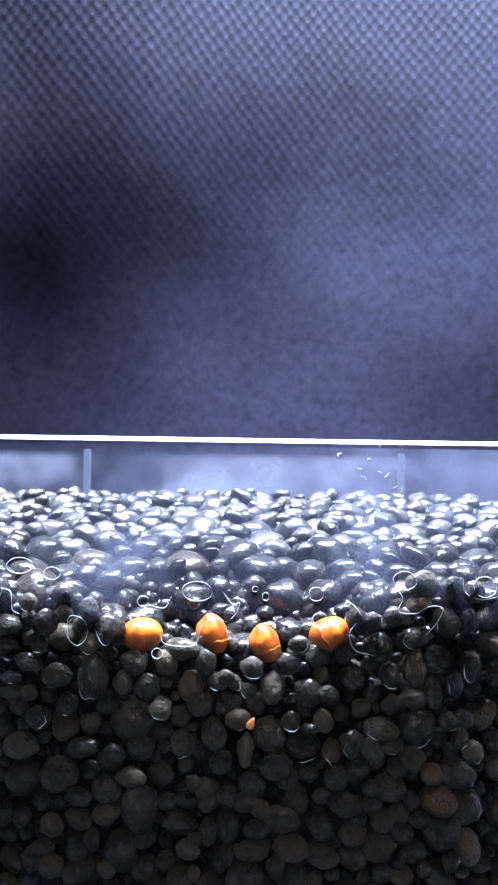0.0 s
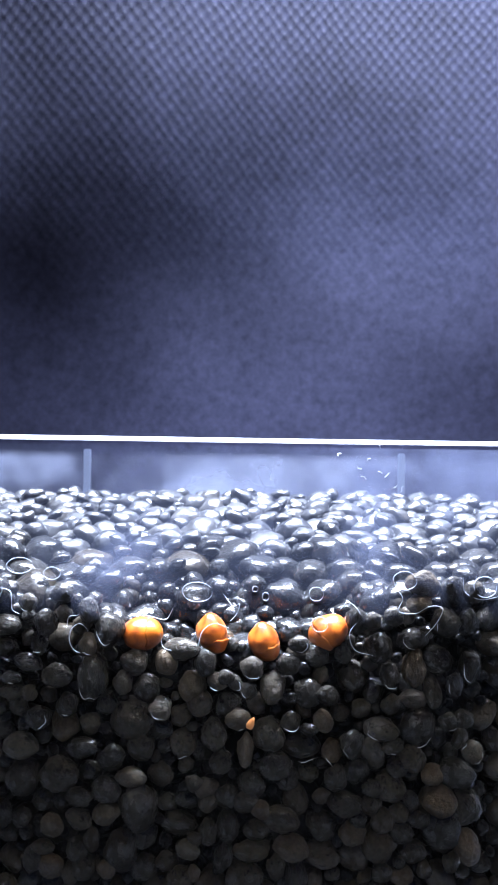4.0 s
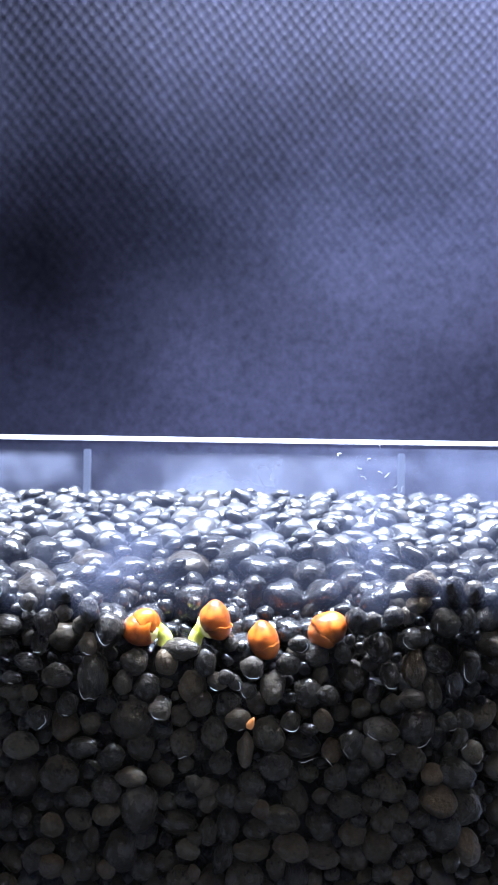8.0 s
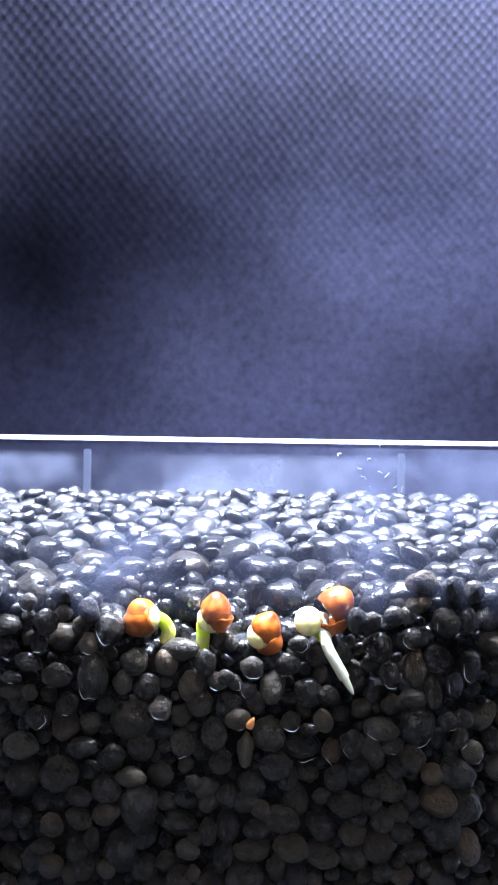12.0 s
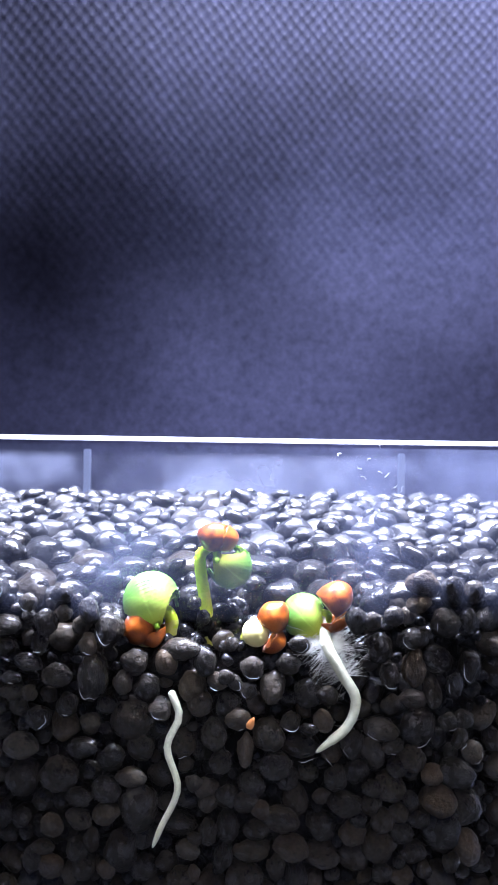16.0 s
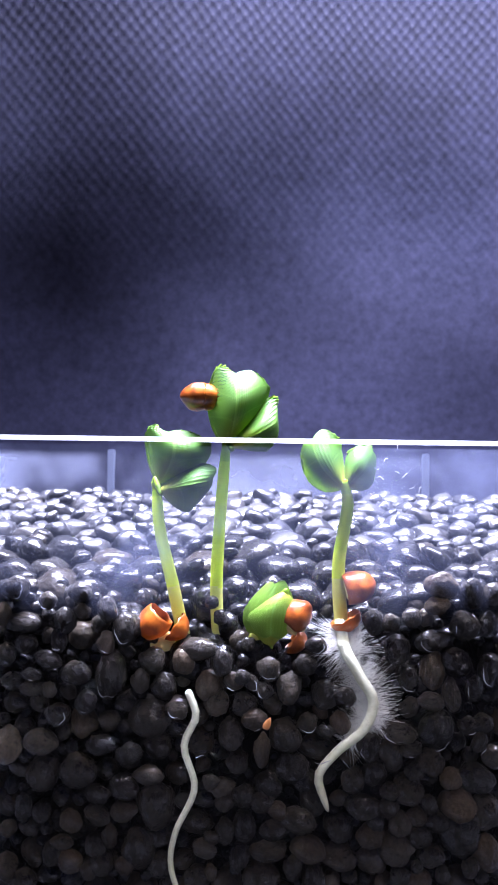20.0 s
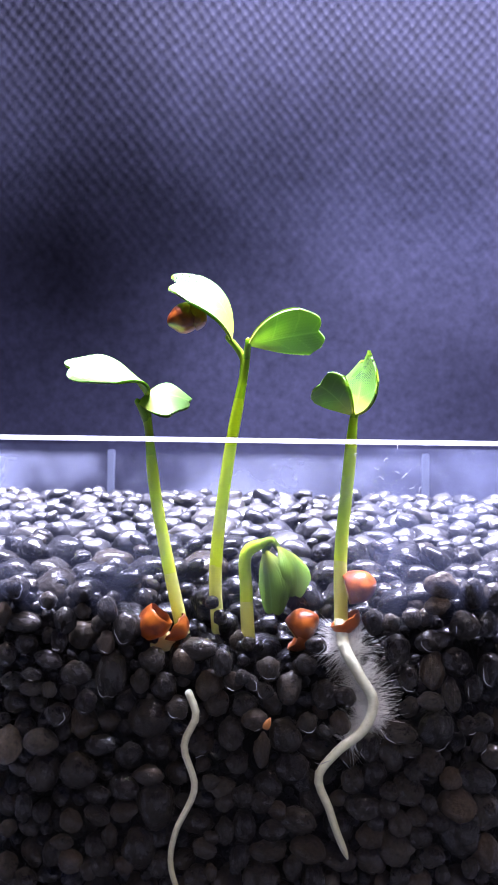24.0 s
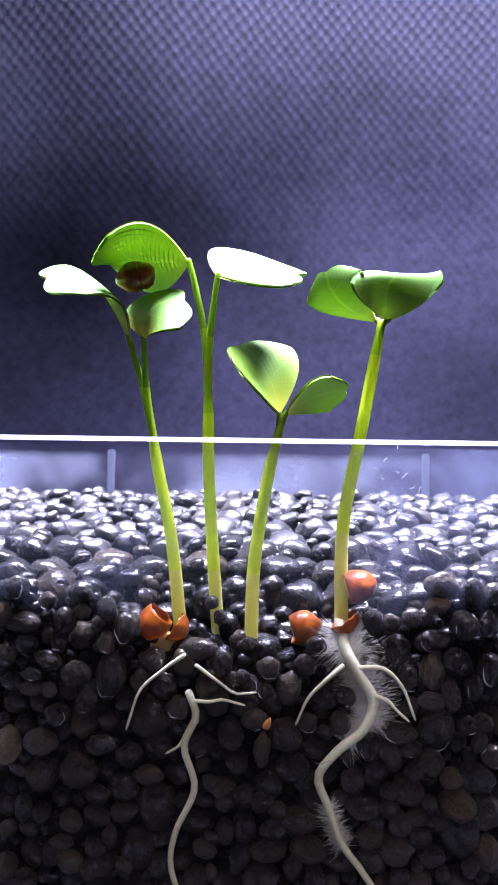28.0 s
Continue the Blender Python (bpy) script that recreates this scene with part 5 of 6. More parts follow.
def third_seedling():
    stem = (Track().at(0, 1.8, 2.2, 30.0, 1.9, 2.2, 30.1, 1.9, 2.2, 30.2, 2.0, 2.2, 30.3)
            .at(9, 1.6, 2.2, 30.2, 1.7, 2.2, 30.3, 1.7, 2.2, 30.4, 1.8, 2.2, 30.5)
            .at(11, 1.4, 2.2, 30.5, 1.5, 2.2, 30.6, 1.5, 2.2, 30.7, 1.6, 2.2, 30.8)
            .at(14.5, 1.1, 3.0, 29.8, 1.1, 3.0, 30.1, 1.1, 3.0, 30.3, 1.2, 3.0, 30.5)
            .at(17, -0.6, 3.0, 30.0, -0.6, 3.0, 30.2, -0.5, 3.0, 30.4, -0.4, 3.0, 30.6)
            .at(21, -1.1, 3.0, 30.0, -0.9, 3.0, 30.4, -0.6, 3.0, 30.7, -0.4, 3.0, 31.1)
            .at(21.5, -1.2, 3.0, 30.3, -1.3, 3.0, 31.4, -1.2, 3.0, 32.5, -0.5, 3.0, 33.1)
            .at(23.5, -1.5, 3.0, 30.5, -1.8, 3.0, 34.2, -1.9, 3.0, 38.1, -0.4, 3.0, 39.5)
            .at(25, -1.5, 3.0, 30.5, -1.6, 3.0, 35.8, -1.5, 3.0, 39.6, 2.0, 3.0, 40.7)
            .at(25.5, -1.4, 3.0, 30.5, -1.4, 3.0, 35.8, -1.2, 3.0, 40.9, -1.0, 3.0, 44.8)
            .at(26, -1.4, 3.0, 30.5, -1.5, 3.0, 35.8, -1.6, 3.0, 41.4, -1.6, 3.0, 46.8)
            .at(26.5, -1.4, 3.0, 30.5, -1.3, 3.0, 36.4, -1.1, 3.0, 42.0, -1.3, 3.0, 47.6)
            .at(27, -1.3, 3.0, 30.5, -1.1, 3.0, 37.5, -1.0, 3.0, 43.7, -0.7, 3.0, 49.1)
            .at(28, -1.2, 3.0, 30.5, -1.0, 3.0, 37.5, 0.0, 3.0, 44.8, 1.2, 3.0, 50.5))
    a = (Leaf().at(0, 1.9, 2.2, 30.1, 0.7, 0.3, 90, 0, 120, -60, 90)
         .at(9.5, 1.9, 2.2, 30.1, 0.7, 0.3, 90, 0, 120, -60, 90)
         .at(16, 1.0, 2.3, 30.8, 0.9, 0.4, 100, 30, 120, -60, 90)
         .at(17.5, 0.8, 2.3, 30.5, 6.5, 3.2, 100, 30, 200, -110, 90)
         .spread(20, 0.7, 2.6, 29.6, -1.7, 3.0, 32.1, 0.4, 1.6, 33.0, 2.5, 3.0, 32.5, -0.2, 3.2, 35.3, 1.3, 2.4, 36.1, 2.7, 3.2, 35.6)
         .spread(21, 0.7, 2.6, 29.5, -1.1, 3.0, 32.8, 0.9, 1.6, 33.5, 2.9, 3.0, 32.8, 0.2, 3.2, 36.6, 1.6, 2.4, 37.5, 3.0, 3.2, 36.8)
         .at(21.5, 0.8, 2.5, 31.6, 9, 4, 80, 30, 200, -110, 90)
         .at(23.5, 0.1, 2.5, 38.5, 7.7, 3.6, -65, 30, 200, -110, 90)
         .spread(24, 0.1, 3.0, 39.0, -0.4, 6.5, 35.9, 0.7, 2.0, 36.1, 2.1, 0.7, 37.1, -0.2, 5.6, 33.1, 1.0, 2.2, 32.7, 2.5, 0.8, 33.9)
         .spread(25, 0.4, 3.0, 40.4, -0.4, 6.7, 37.0, 0.7, 2.2, 37.1, 2.1, 0.8, 37.9, -0.0, 6.0, 34.5, 1.0, 2.5, 34.0, 2.3, 0.8, 34.7)
         .at(25.25, 1.2, 2.3, 42.9, 9, 4.4, 5, 20, 90, -90, 70)
         .at(25.5, -0.8, 2.5, 45.3, 9, 4.6, 62, 15, 70, -80, 70)
         .spread(26, -1.8, 3, 45.5, -6.0, 4.5, 49.3, -3.9, 1.2, 49.5, -1.4, 1.2, 50.1, -5.5, 3, 52.7, -3.6, 0, 53.7, -1.7, 0, 53.1)
         .spread(27, -0.9, 3, 49.1, -2.2, 0.6, 51.7, -1.8, 3, 53.3, -0.2, 7, 53.9, -3.7, 0.5, 54.7, -3.7, 3, 56.2, -2.9, 6, 56.5)
         .spread(28, 1.3, 3.0, 52.5, -0.9, 0.5, 54.7, -0.5, 4.0, 57.3, 2.9, 8.0, 58.5, -4.4, 1.5, 58.5, -3.2, 5.0, 59.8, 0.1, 9.0, 61.1))
    b = (Leaf().at(0, 1.9, 2.2, 30.1, 0.7, 0.3, 90, 0, 120, -60, 90)
         .at(9.5, 1.9, 2.2, 30.1, 0.7, 0.3, 90, 0, 120, -60, 90)
         .at(16, 1.0, 2.3, 30.8, 0.9, 0.4, 100, 35, 120, -60, 90)
         .at(17.5, 0.8, 1.8, 30.6, 7.6, 3.7, 100, 35, 190, -110, 90)
         .spread(20, 2.1, 2.0, 35.1, -0.9, 2.2, 33.2, 1.0, 0.9, 33.6, 3.1, 2.2, 33.2, -1.0, 2.4, 31.2, 0.8, 1.3, 30.7, 2.7, 2.4, 31.0)
         .spread(21, 2.0, 2.0, 36.1, -0.5, 2.2, 33.7, 1.3, 0.9, 34.0, 3.4, 2.2, 33.4, -0.6, 2.4, 31.4, 1.3, 1.3, 31.0, 3.1, 2.4, 31.5)
         .at(21.5, 0.8, 2.0, 31.7, 10.2, 4.6, 80, 35, 190, -110, 90)
         .at(23.5, 0.1, 2.0, 38.5, 9, 4.2, -65, 35, 190, -110, 90)
         .spread(24, 1.2, 2.8, 39.4, 1.8, 0.8, 37.9, 2.9, 1.8, 37.5, 4.2, 6.2, 36.9, 2.1, 0.8, 35.5, 3.0, 2.0, 34.5, 4.2, 5.5, 34.4)
         .spread(25, 2.0, 2.8, 40.7, 2.0, 0.8, 38.5, 3.4, 1.8, 37.8, 5.1, 6.2, 37.8, 2.5, 0.8, 35.5, 3.5, 2.0, 34.0, 4.6, 5.5, 34.1)
         .at(25.25, 1.2, 3.0, 42.9, 8, 4, -15, 15, 80, -80, 65)
         .at(25.5, -0.7, 3.0, 45.3, 7.8, 4, 50, 0, 40, -60, 45)
         .spread(26, -1.6, 3.2, 45.5, -1.0, 6, 49.4, -0.0, 3, 48.2, 0.6, 1.2, 47.1, -0.6, 5, 52.0, 0.5, 3, 50.8, 1.2, 1.2, 49.1)
         .spread(27, -0.6, 3, 49.1, 0.7, 7, 53.0, 0.9, 3, 51.6, 1.1, 0.6, 50.7, 1.5, 6, 54.5, 2.0, 3, 53.0, 2.2, 0.6, 50.9)
         .spread(28, 1.9, 3.0, 52.5, 5.5, 7.0, 53.2, 5.0, 4.0, 54.6, 4.6, 0.5, 55.6, 7.5, 7.0, 53.7, 8.3, 4.0, 55.1, 7.7, 1.0, 55.6))
    left = (Track().at(0, 1.8, 2.0, 30.1, 0, 70, 0).at(8, 1.7, 2.0, 30.4, 0, 72, 0).at(9, 1.7, 2.0, 30.6, 0, 84, 0).at(10, 1.75, 2.0, 31.1, 0, 96, 0).at(12.5, 1.9, 2.0, 31.4, 0, 105, 0).at(14.5, 2.4, 2.1, 32.0, 0, 116, 0)
            .at(16.2, 2.6, 2.2, 32.5, 0, 120, 0).at(19, 3.1, 2.3, 32.7, 0, 128, 0).at(21, 3.1, 2.1, 32.7, 0, 130, 0)
            .at(23.5, 3.6, 2.4, 31.9, 0, 135, 0).at(25, 3.8, 2.6, 31.6, 0, 150, 0).at(28, 3.8, 2.8, 31.6, 0, 160, 0))
    right = (Track().at(0, 1.8, 2.0, 30.1, 0, 70, 0).at(8, 1.7, 2.0, 30.4, 0, 70, 0).at(9, 1.7, 2.0, 30.4, 0, 62, 0).at(10, 1.7, 2.0, 30.6, 0, 54, 0).at(12.5, 1.8, 2.0, 30.7, 0, 45, 0).at(14.5, 2.1, 2.1, 30.7, 0, 38, 0)
             .at(16.2, 2.0, 2.2, 30.7, 0, 34, 0).at(21, 2.5, 2.4, 30.7, 0, 30, 0).at(25, 3.0, 2.6, 31.0, 0, 40, 0).at(28, 3.3, 3.0, 31.4, 0, 40, 0))
    skin = (Track().at(0, 1.8, 2.0, 30.1, 0, 0, 90).at(8, 1.65, 2.0, 30.4, 0, 0, 90).at(9, 1.55, 2.0, 30.5, 0, 0, 90).at(10, 1.45, 2.0, 30.8, 0, 0, 90).at(12.5, 1.4, 2.0, 30.9, 0, 0, 90).at(14.5, 1.2, 2.0, 31.1, 0, 0, 90)
            .at(16.2, 0.9, 2.1, 31.1, 0, 0, 90).at(17, 0.8, 2.2, 31.1, 0, 0, 90).at(18, 1.2, 2.4, 31.2, 0, 30, 60).at(19.5, 2.6, 2.6, 32.0, 0, 100, 20).at(21, 3.5, 2.6, 32.2, 0, 135, 0)
            .at(23.5, 3.6, 2.6, 31.8, 0, 135, 0).at(25, 3.8, 2.8, 31.5, 0, 150, 0).at(28, 3.8, 3.0, 31.5, 0, 160, 0))
    seedling("late radish seedling with short stem and split brown coat", (-1.2, 3.0, 30.5), stem, (a, b), (left, right), skin, 0.68, 0.95, LEAF_LATE)


def fourth_seedling():
    stem = (Track().at(0, 8.0, 2.2, 31.0, 8.1, 2.2, 31.1, 8.2, 2.2, 31.3, 8.2, 2.2, 31.4)
            .at(7.5, 7.9, 2.2, 31.4, 8.0, 2.2, 31.4, 8.0, 2.2, 31.5, 8.1, 2.2, 31.5)
            .at(9.5, 7.7, 2.1, 31.0, 7.5, 2.1, 31.2, 7.4, 2.2, 31.4, 7.3, 2.2, 31.6)
            .at(10.5, 7.5, 2.0, 30.9, 7.1, 2.1, 31.3, 6.8, 2.2, 31.7, 6.6, 2.2, 32.1)
            .at(12.5, 7.6, 2.0, 30.9, 7.1, 2.1, 31.3, 6.8, 2.2, 31.8, 6.6, 2.2, 32.2)
            .at(14.5, 7.9, 2.5, 30.5, 6.4, 2.8, 31.0, 6.1, 2.8, 32.9, 7.3, 2.5, 33.3)
            .at(16, 7.9, 2.5, 30.8, 7.5, 2.8, 31.3, 7.2, 2.8, 32.4, 7.7, 2.5, 32.7)
            .at(17, 7.7, 2.5, 31.2, 8.1, 2.5, 32.8, 7.6, 2.5, 34.5, 7.1, 2.5, 34.2)
            .at(18, 7.7, 2.5, 31.7, 7.8, 2.5, 34.5, 7.3, 2.5, 36.7, 6.7, 2.5, 35.6)
            .at(18.5, 7.6, 2.5, 32.0, 7.8, 2.5, 35.0, 7.6, 2.5, 37.8, 6.1, 2.5, 38.6)
            .at(19, 7.6, 2.5, 32.0, 7.6, 2.5, 36.7, 7.3, 2.5, 41.7, 4.9, 2.5, 43.3)
            .at(19.5, 7.6, 2.5, 32.0, 7.6, 2.5, 37.2, 7.7, 2.5, 42.2, 6.8, 2.5, 45.6)
            .at(20, 7.6, 2.5, 32.0, 7.3, 2.5, 37.8, 8.1, 2.5, 43.3, 7.8, 2.5, 45.7)
            .at(21, 7.6, 2.5, 32.0, 7.3, 2.5, 37.8, 7.7, 2.5, 43.3, 7.5, 2.5, 48.9)
            .at(23.5, 7.6, 2.5, 32.0, 7.4, 2.5, 38.9, 7.6, 2.5, 46.1, 7.2, 2.5, 52.5)
            .at(24, 7.6, 2.5, 32.0, 7.5, 2.5, 38.9, 8.1, 2.5, 46.1, 8.6, 2.5, 51.8)
            .at(25, 7.6, 2.5, 32.0, 7.6, 2.5, 40.6, 8.6, 2.5, 48.9, 10.0, 2.5, 54.2)
            .at(26, 7.6, 2.5, 32.0, 7.6, 2.5, 39.4, 8.2, 2.5, 48.3, 9.1, 2.5, 56.2)
            .at(27, 7.6, 2.5, 32.0, 7.6, 2.5, 40.0, 8.7, 2.5, 50.0, 10.2, 2.5, 58.4)
            .at(28, 7.6, 2.5, 32.0, 7.7, 2.5, 41.7, 9.4, 2.5, 51.1, 11.2, 2.5, 61.2))
    a = (Leaf().at(0, 8.1, 2.2, 31.1, 0.7, 0.3, 90, 0, 120, -60, 90)
         .at(7.5, 8.1, 2.2, 31.1, 0.7, 0.3, 90, 0, 120, -60, 90)
         .at(12.5, 6.6, 2.2, 32.0, 0.9, 0.4, 140, 30, 120, -60, 90)
         .at(14.5, 7.0, 2.2, 31.0, 7.2, 3.3, 138, 30, 200, -110, 90)
         .at(16, 7.1, 2.2, 31.0, 7.2, 3.3, 135, 30, 200, -110, 90)
         .at(17, 6.8, 2.4, 31.7, 6.2, 2.8, 120, 30, 200, -110, 90)
         .at(18, 7.7, 2.5, 32.8, 5.3, 2.5, 125, 30, 200, -110, 90)
         .at(18.5, 6.0, 2.9, 38.5, 6.8, 3.2, 168, 30, 200, -110, 90)
         .at(19, 4.4, 2.9, 42.8, 8.6, 4.0, 172, 30, 200, -110, 90)
         .at(19.5, 6.0, 2.9, 45.9, 8.2, 4.1, 145, 30, 200, -110, 90)
         .spread(20, 7.7, 2.5, 45.4, 5.2, 4.6, 45.4, 5.6, 1.6, 47.5, 7.3, 3, 48.8, 3.0, 4, 48.5, 4.6, 3.4, 50.4, 6.7, 3.4, 51.4)
         .spread(21, 7.5, 2.5, 46.9, 4.8, 4.6, 47.5, 5.8, 1.6, 49.6, 7.8, 3, 51.7, 2.5, 4, 50.2, 4.3, 3.4, 51.9, 6.2, 3.4, 53.1)
         .spread(24, 8.6, 2.5, 52.5, 5.7, 6.5, 53.9, 6.7, 3.0, 54.6, 7.8, 0.5, 54.8, 4.2, 5.0, 54.8, 5.2, 2.5, 55.5, 6.4, 0.8, 57.3)
         .spread(25, 10.2, 2.5, 55.1, 7.2, 6.5, 57.5, 8.3, 3.0, 57.9, 9.1, -1.0, 57.9, 5.4, 5.0, 58.6, 6.6, 2.5, 58.7, 8.1, -0.5, 59.8)
         .spread(26, 9.1, 2.5, 57.0, 5.4, 6.5, 58.9, 6.6, 3.0, 59.6, 8.3, -1.0, 60.3, 4.3, 5.0, 61.0, 5.1, 2.5, 61.9, 7.1, -0.5, 61.6)
         .spread(27, 10.4, 3.0, 59.5, 5.6, 7, 62.1, 6.6, 3, 62.5, 7.8, -2, 62.5, 4.8, 5.5, 63.6, 5.1, 3, 64.1, 6.7, -1, 64.0)
         .spread(28, 10.9, 3.0, 62.0, 5.0, 7, 64.2, 7.1, 3, 64.2, 8.9, -1, 64.8, 4.9, 5.5, 66.2, 5.9, 3, 67.3, 9.0, 0, 66.5))
    b = (Leaf().at(0, 8.1, 2.2, 31.1, 0.7, 0.3, 90, 0, 120, -60, 90)
         .at(7.5, 8.1, 2.2, 31.1, 0.7, 0.3, 90, 0, 120, -60, 90)
         .at(12.5, 6.6, 2.2, 32.0, 0.9, 0.4, 140, 35, 120, -60, 90)
         .at(14.5, 7.0, 1.7, 31.0, 8.4, 3.9, 138, 35, 190, -110, 90)
         .at(16, 7.1, 1.7, 31.1, 8.4, 3.9, 135, 35, 190, -110, 90)
         .at(17, 6.8, 1.9, 31.8, 7.2, 3.3, 120, 35, 190, -110, 90)
         .at(18, 7.7, 2.0, 32.9, 6.2, 2.9, 125, 35, 190, -110, 90)
         .at(18.5, 6.0, 2.4, 38.6, 7.9, 3.7, 168, 35, 190, -110, 90)
         .at(19, 4.4, 2.4, 42.8, 9.8, 4.6, 172, 35, 190, -110, 90)
         .at(19.5, 6.0, 2.4, 45.9, 9.4, 4.7, 145, 35, 190, -110, 90)
         .spread(20, 8.0, 3.0, 45.4, 8.2, 3.6, 48.1, 9.3, 1.8, 47.2, 10.3, 5, 45.4, 9.2, 3.8, 49.6, 10.6, 3.8, 49.2, 11.0, 5, 47.0)
         .spread(21, 7.9, 3.0, 47.1, 8.0, 3.6, 49.6, 9.2, 1.8, 49.2, 10.6, 5, 47.5, 9.0, 3.8, 51.4, 10.8, 3.8, 51.0, 11.4, 5, 49.3)
         .spread(24, 8.8, 2.5, 52.5, 8.0, 7.4, 55.5, 9.4, 3.0, 55.1, 10.2, -1.5, 54.4, 8.9, 8.4, 57.6, 9.9, 5.0, 58.5, 10.1, 1.4, 59.0)
         .spread(25, 10.6, 2.5, 55.1, 10.6, 7.4, 58.6, 11.9, 3.0, 57.9, 12.5, -1.4, 56.5, 11.4, 8.8, 60.5, 12.5, 5.5, 61.5, 12.4, 1.9, 62.0)
         .spread(26, 9.6, 2.5, 57.0, 9.3, 7.4, 60.4, 10.8, 3.0, 59.9, 11.2, -1.6, 59.4, 9.9, 8.3, 63.4, 11.2, 5.0, 64.3, 11.4, 1.4, 64.9)
         .spread(27, 10.7, 2.5, 59.4, 7.4, 6, 63.2, 10.0, 3, 63.0, 12.4, -1.5, 61.5, 9.0, 3, 65.2, 11.7, 0, 63.8, 14.5, -1, 64.8)
         .spread(28, 11.8, 2.5, 61.9, 8.1, -2, 64.3, 11.7, 0.5, 65.2, 15.7, 3, 64.4, 10.7, 2, 66.9, 15.1, 4, 66.7, 19.0, 6, 68.4))
    left = (Track().at(0, 8.1, 2.0, 31.1, 0, 150, 0).at(7, 8.0, 2.0, 31.3, 0, 146, 0).at(8, 7.9, 2.0, 31.5, 0, 135, 0).at(9, 7.8, 2.0, 31.6, 0, 120, 0).at(9.5, 7.9, 2.0, 31.7, 0, 105, 0).at(10.5, 8.2, 2.0, 32.7, 0, 85, 0)
            .at(12.5, 8.3, 2.0, 33.0, 0, 75, 0).at(16.2, 8.3, 2.0, 33.1, 0, 70, 0).at(18, 7.7, 1.9, 33.3, 0, 65, 0).at(28, 7.5, 1.7, 33.1, 0, 55, 0))
    right = (Track().at(0, 8.1, 2.0, 31.1, 0, 150, 0).at(8, 7.9, 2.0, 31.6, 0, 150, 0).at(9, 7.8, 2.0, 31.8, 0, 150, 0).at(9.5, 8.0, 2.0, 32.0, 0, 150, 0).at(10.5, 8.6, 2.0, 33.7, 0, 145, 0).at(12.5, 8.6, 2.0, 34.1, 0, 140, 0).at(16.2, 8.5, 2.0, 34.5, 0, 140, 0)
             .at(17, 8.4, 2.2, 35.2, 0, 150, 0).at(20, 8.9, 2.2, 35.7, 0, 165, 0).at(28, 9.0, 2.2, 35.8, 0, 165, 0))
    skin = (Track().at(0, 8.1, 2.0, 31.1, 0, 0, 90).at(8, 7.75, 2.0, 31.5, 0, 0, 90).at(9, 7.4, 2.0, 31.6, 0, 0, 90).at(9.5, 7.1, 2.0, 31.7, 0, 0, 90).at(10.5, 6.2, 2.0, 32.3, 0, 20, 90).at(12.5, 6.0, 2.0, 32.3, 0, 20, 90)
            .at(14, 7.6, 2.2, 33.6, 0, 80, 45).at(14.5, 8.4, 2.1, 34.3, 0, 130, 10).at(16.2, 8.5, 2.05, 34.5, 0, 140, 0)
            .at(17, 8.4, 2.25, 35.2, 0, 150, 0).at(20, 8.9, 2.25, 35.7, 0, 165, 0).at(28, 9.0, 2.25, 35.8, 0, 165, 0))
    plant = seedling("green radish seedling with long white root against the pane", (7.6, 2.5, 32.0), stem, (a, b), (right, left), skin, 0.68, 0.98)
    reach = Track().at(9.5, 0).at(10, 0.03).at(10.5, 0.09).at(11, 0.14).at(12.5, 0.2).at(14.5, 0.37).at(16, 0.41).at(17, 0.46).at(18, 0.5).at(20, 0.6).at(21, 0.63).at(23.5, 0.71).at(25, 0.84).at(26, 0.88).at(28, 1)
    root(plant, "root_segment", COURSE_FOUR, reach, 36, 0.58, 0.28, 8, 9.5)
    for k, c in enumerate(SIDE_FOUR):
        root(plant, "side_root_segment", c, Track().at(25 + 0.4 * k, 0.02).at(27, 0.6).at(28, 1), 10, 0.24, 0.1, 24.5 + 0.4 * k, 25.2 + 0.4 * k)
    for s0, s1, count, reach_mm, t0, t1 in ((0.03, 0.11, 560, 3.5, 12, 14), (0.10, 0.2, 320, 2.5, 12.5, 14.5), (0.18, 0.34, 640, 3.1, 14.5, 17), (0.3, 0.43, 520, 2.8, 16.5, 20), (0.66, 0.8, 460, 1.6, 23.5, 25)):
        root_hairs(plant, COURSE_FOUR, s0, s1, count, reach_mm, t0, t1)


first_seedling()
second_seedling()
third_seedling()
fourth_seedling()

# ---- small things ----
def husk_chip():
    bm = bmesh.new()
    bmesh.ops.create_icosphere(bm, subdivisions=2, radius=1)
    for v in bm.verts:
        v.co = Vector((v.co.x * (0.34 - 0.2 * v.co.z), v.co.y * 0.12, v.co.z * 0.62)) * MM * (1 + 0.25 * noise.noise(v.co * 2))
    chip = tagged(mesh_object("husk_chip", bm, CHIP), "small orange chip of husk among the pebbles", "husk")
    chip.matrix_basis = pose(*[c * MM for c in (0.6, 0.1, 23.1)], 0, 20, 0)


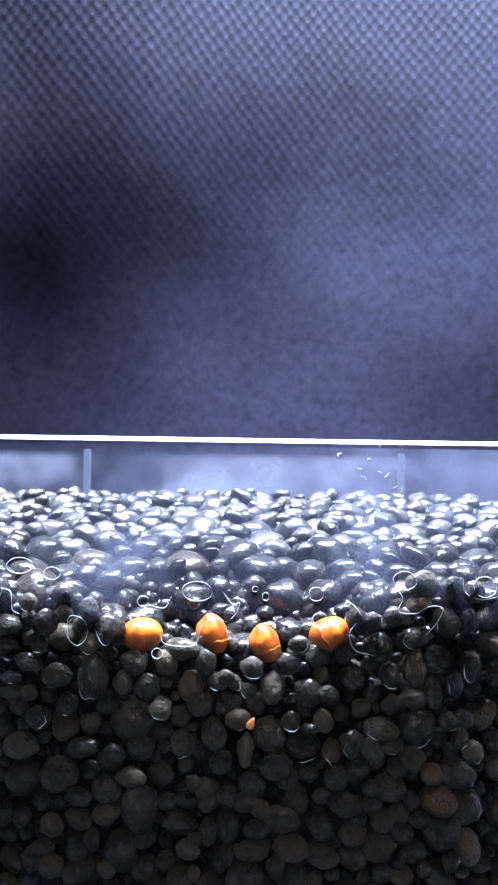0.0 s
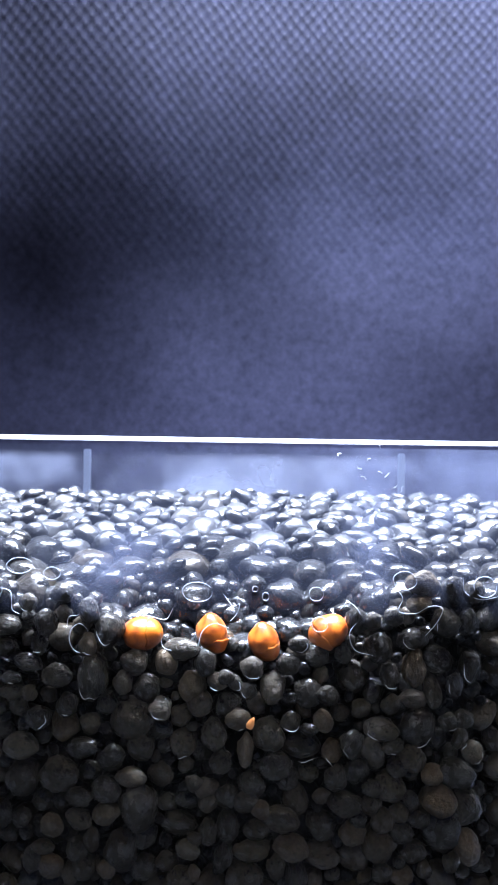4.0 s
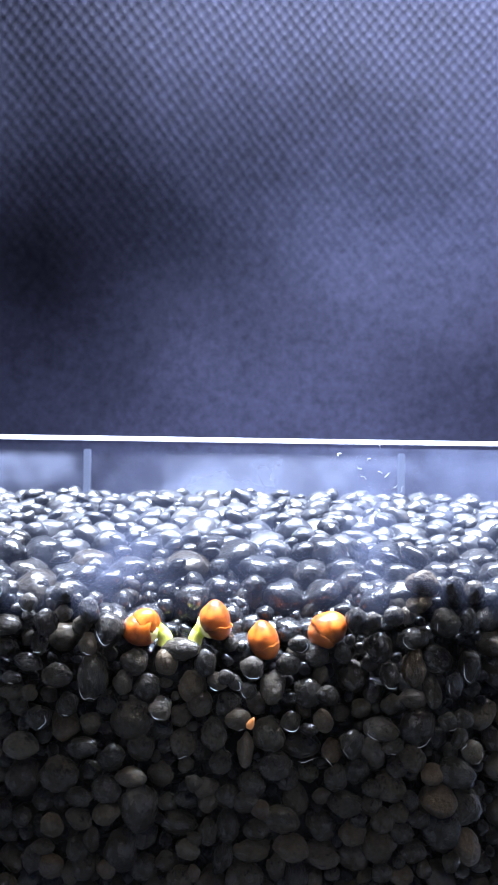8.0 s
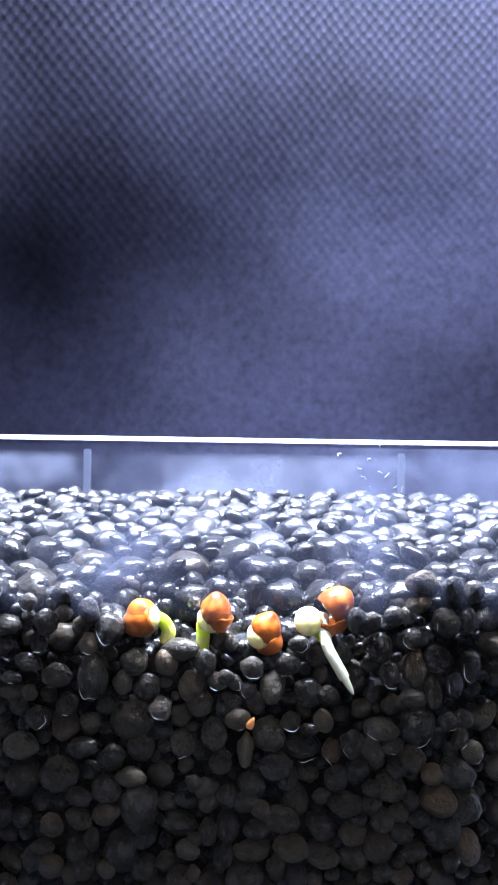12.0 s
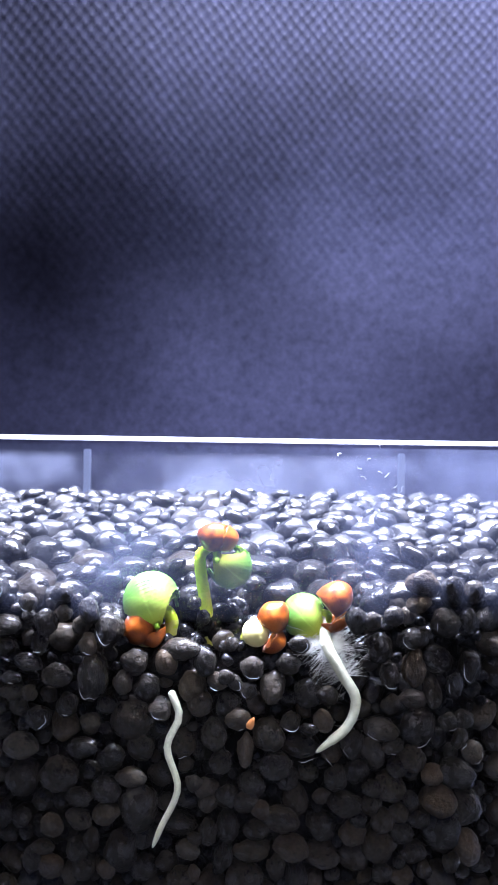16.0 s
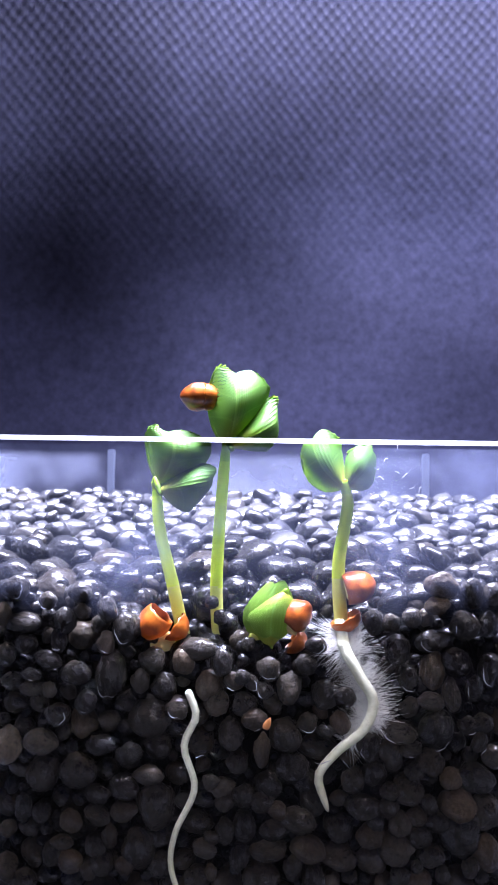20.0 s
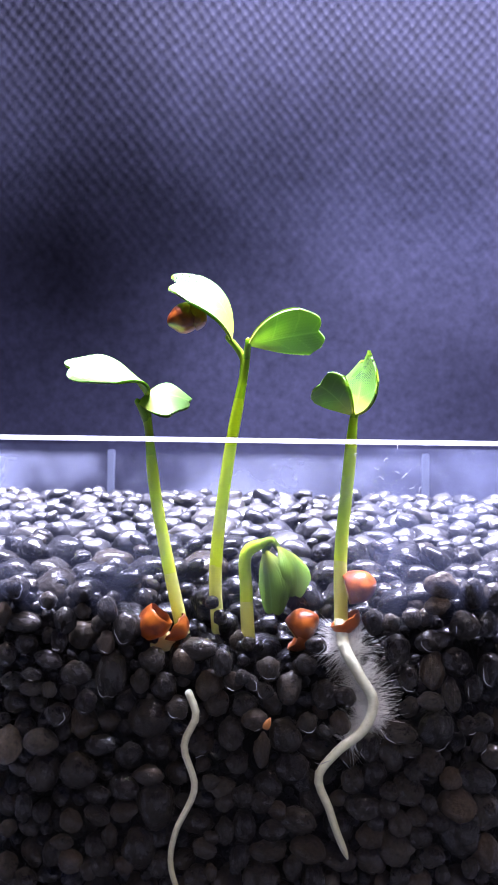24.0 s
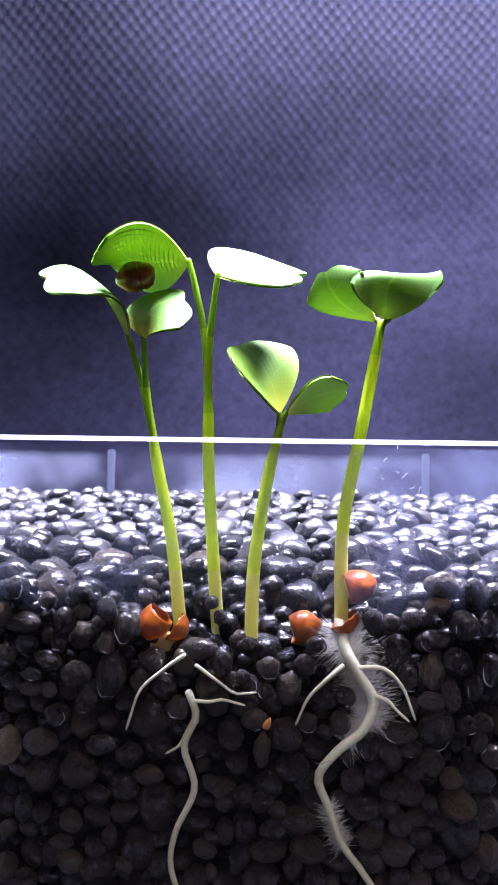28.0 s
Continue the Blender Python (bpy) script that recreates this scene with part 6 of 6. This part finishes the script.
def lint_fibres():
    """Fine white fibres stuck to the inside of the front pane."""
    pick = random.Random(3)
    for x, y, z in ((12.5, -0.0, 49.2), (11.6, -0.0, 48.2), (10.8, -0.0, 47.3), (13.5, -0.0, 46.9), (14.1, -0.0, 45.7), (11.2, -0.0, 46.2), (14.8, -0.0, 45.6), (10.4, -0.0, 45.0), (8.6, -0.0, 48.4), (12.3, -0.0, 47.0)):
        p = np.array((x, y, z))
        pts = [p]
        turn = pick.uniform(0, 6.3)
        for _ in range(4):
            turn += pick.uniform(-1.3, 1.3)
            pts.append(pts[-1] + np.array((math.cos(turn), 0, math.sin(turn))) * pick.uniform(0.07, 0.2))
        line = spline(pts, 12)[0]
        bm = bmesh.new()
        rows = []
        for k in range(12):
            m = along((line - p) * MM, k / 11)
            rows.append([bm.verts.new(m @ Vector((0.02 * MM * math.cos(a), 0.02 * MM * math.sin(a), 0))) for a in (0, 1.57, 3.14, 4.71)])
        for a, c in zip(rows, rows[1:]):
            for e in range(4):
                bm.faces.new((a[e], a[(e + 1) % 4], c[(e + 1) % 4], c[e]))
        ob = tagged(mesh_object("lint_fibre", bm, HAIR), "fine white lint fibre stuck to the clear pane", "lint", "lint on the pane")
        ob.matrix_basis = Matrix.Translation(Vector(p) * MM)


BUBBLES = ((-9.8, 34.4, 0.54, 0.49), (-8.4, 29.5, 0.49, 0.49), (-16.0, 31.5, 0.92, 1.36), (7.0, 32.8, 0.76, 0.71), (-4.7, 35.4, 1.47, 0.92), (1.8, 35.0, 0.33, 0.38), (0.8, 35.7, 0.27, 0.27), (-21.6, 37.6, 1.2, 0.76), (-18.5, 36.9, 0.76, 0.6), (15.0, 36.7, 1.09, 0.87), (22.6, 36.2, 1.09, 0.98), (6.6, 35.3, 0.71, 0.65))
FILM_LINES = (((-9.6, 32.9), (-9.4, 34.0), (-7.8, 33.8), (-7.1, 34.9)),
             ((-8.2, 31.9), (-7.8, 30.5), (-5.7, 30.2), (-4.7, 30.5), (-4.2, 32.1), (-3.1, 32.9), (-1.7, 32.5)),
             ((-2.2, 35.3), (-1.3, 34.2), (-0.7, 34.4), (-0.9, 33.5), (-1.5, 32.8)),
             ((8.8, 33.8), (9.7, 34.6), (10.8, 33.3), (9.8, 31.7), (10.3, 30.1), (12.0, 29.6)),
             ((14.1, 36.0), (14.8, 35.0), (14.4, 33.8), (16.0, 33.6), (17.4, 34.3), (18.6, 34.1), (18.0, 32.7), (16.9, 31.5)),
             ((20.5, 37.1), (20.7, 35.7), (22.2, 35.0), (23.8, 35.3)),
             ((-23.5, 35.5), (-22.4, 35.1), (-22.2, 33.5), (-21.5, 33.0)),
             ((-17.0, 31.8), (-16.8, 32.8), (-15.9, 33.0)))


def wire_mesh(line, thick):
    """A fine round thread along a line, thinner at its ends."""
    bm, rows = bmesh.new(), []
    n = len(line)
    for k in range(n):
        m = along(line, k / (n - 1))
        r = thick * MM * (0.35 + 0.65 * math.sin(math.pi * (k + 0.5) / n)) * (0.8 + 0.4 * noise.noise((k * 0.3, thick * 90, 1.0)))
        rows.append([bm.verts.new(m @ Vector((r * math.cos(a), r * math.sin(a), 0))) for a in (0, 1.05, 2.09, 3.14, 4.19, 5.24)])
    for a, c in zip(rows, rows[1:]):
        for e in range(6):
            bm.faces.new((a[e], a[(e + 1) % 6], c[(e + 1) % 6], c[e]))
    return bm


def drains(ob, x, z, leave):
    """Stays on the pane at first, then sinks back among the pebbles as the water drains."""
    here = Matrix.Translation(Vector((x, 0.06, z)) * MM)
    gone = Matrix.Translation(Vector((x, 9.0, z - 9.0)) * MM)
    carry(ob, [(0, here), (leave, here), (leave + 1.2, gone), (28, gone)])


def water_marks():
    """Air bubbles and edges of water film between the pebbles and the pane, drawn as pale glint threads."""
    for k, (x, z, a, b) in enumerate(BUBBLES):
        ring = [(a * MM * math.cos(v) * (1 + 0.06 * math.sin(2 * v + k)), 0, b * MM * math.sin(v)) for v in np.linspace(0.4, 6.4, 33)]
        bubble = tagged(mesh_object("air_bubble", wire_mesh(np.array(ring), 0.055), WATER_GLINT), "flattened air bubble against the pane, bright rim drawn as a pale thread", "bubble", "air bubbles on the pane")
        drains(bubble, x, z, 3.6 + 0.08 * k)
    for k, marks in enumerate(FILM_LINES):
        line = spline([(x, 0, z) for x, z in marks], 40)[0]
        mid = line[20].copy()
        film = tagged(mesh_object("water_film_glint", wire_mesh((line - mid) * MM, 0.05), WATER_GLINT), "pale thread drawn for the shining edge of water film between the pebbles", "water film", "water films on the pane")
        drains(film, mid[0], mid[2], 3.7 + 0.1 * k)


husk_chip()
lint_fibres()
water_marks()


def motions():
    for ob, rows in KEYED:
        walk(ob, rows)


motions()
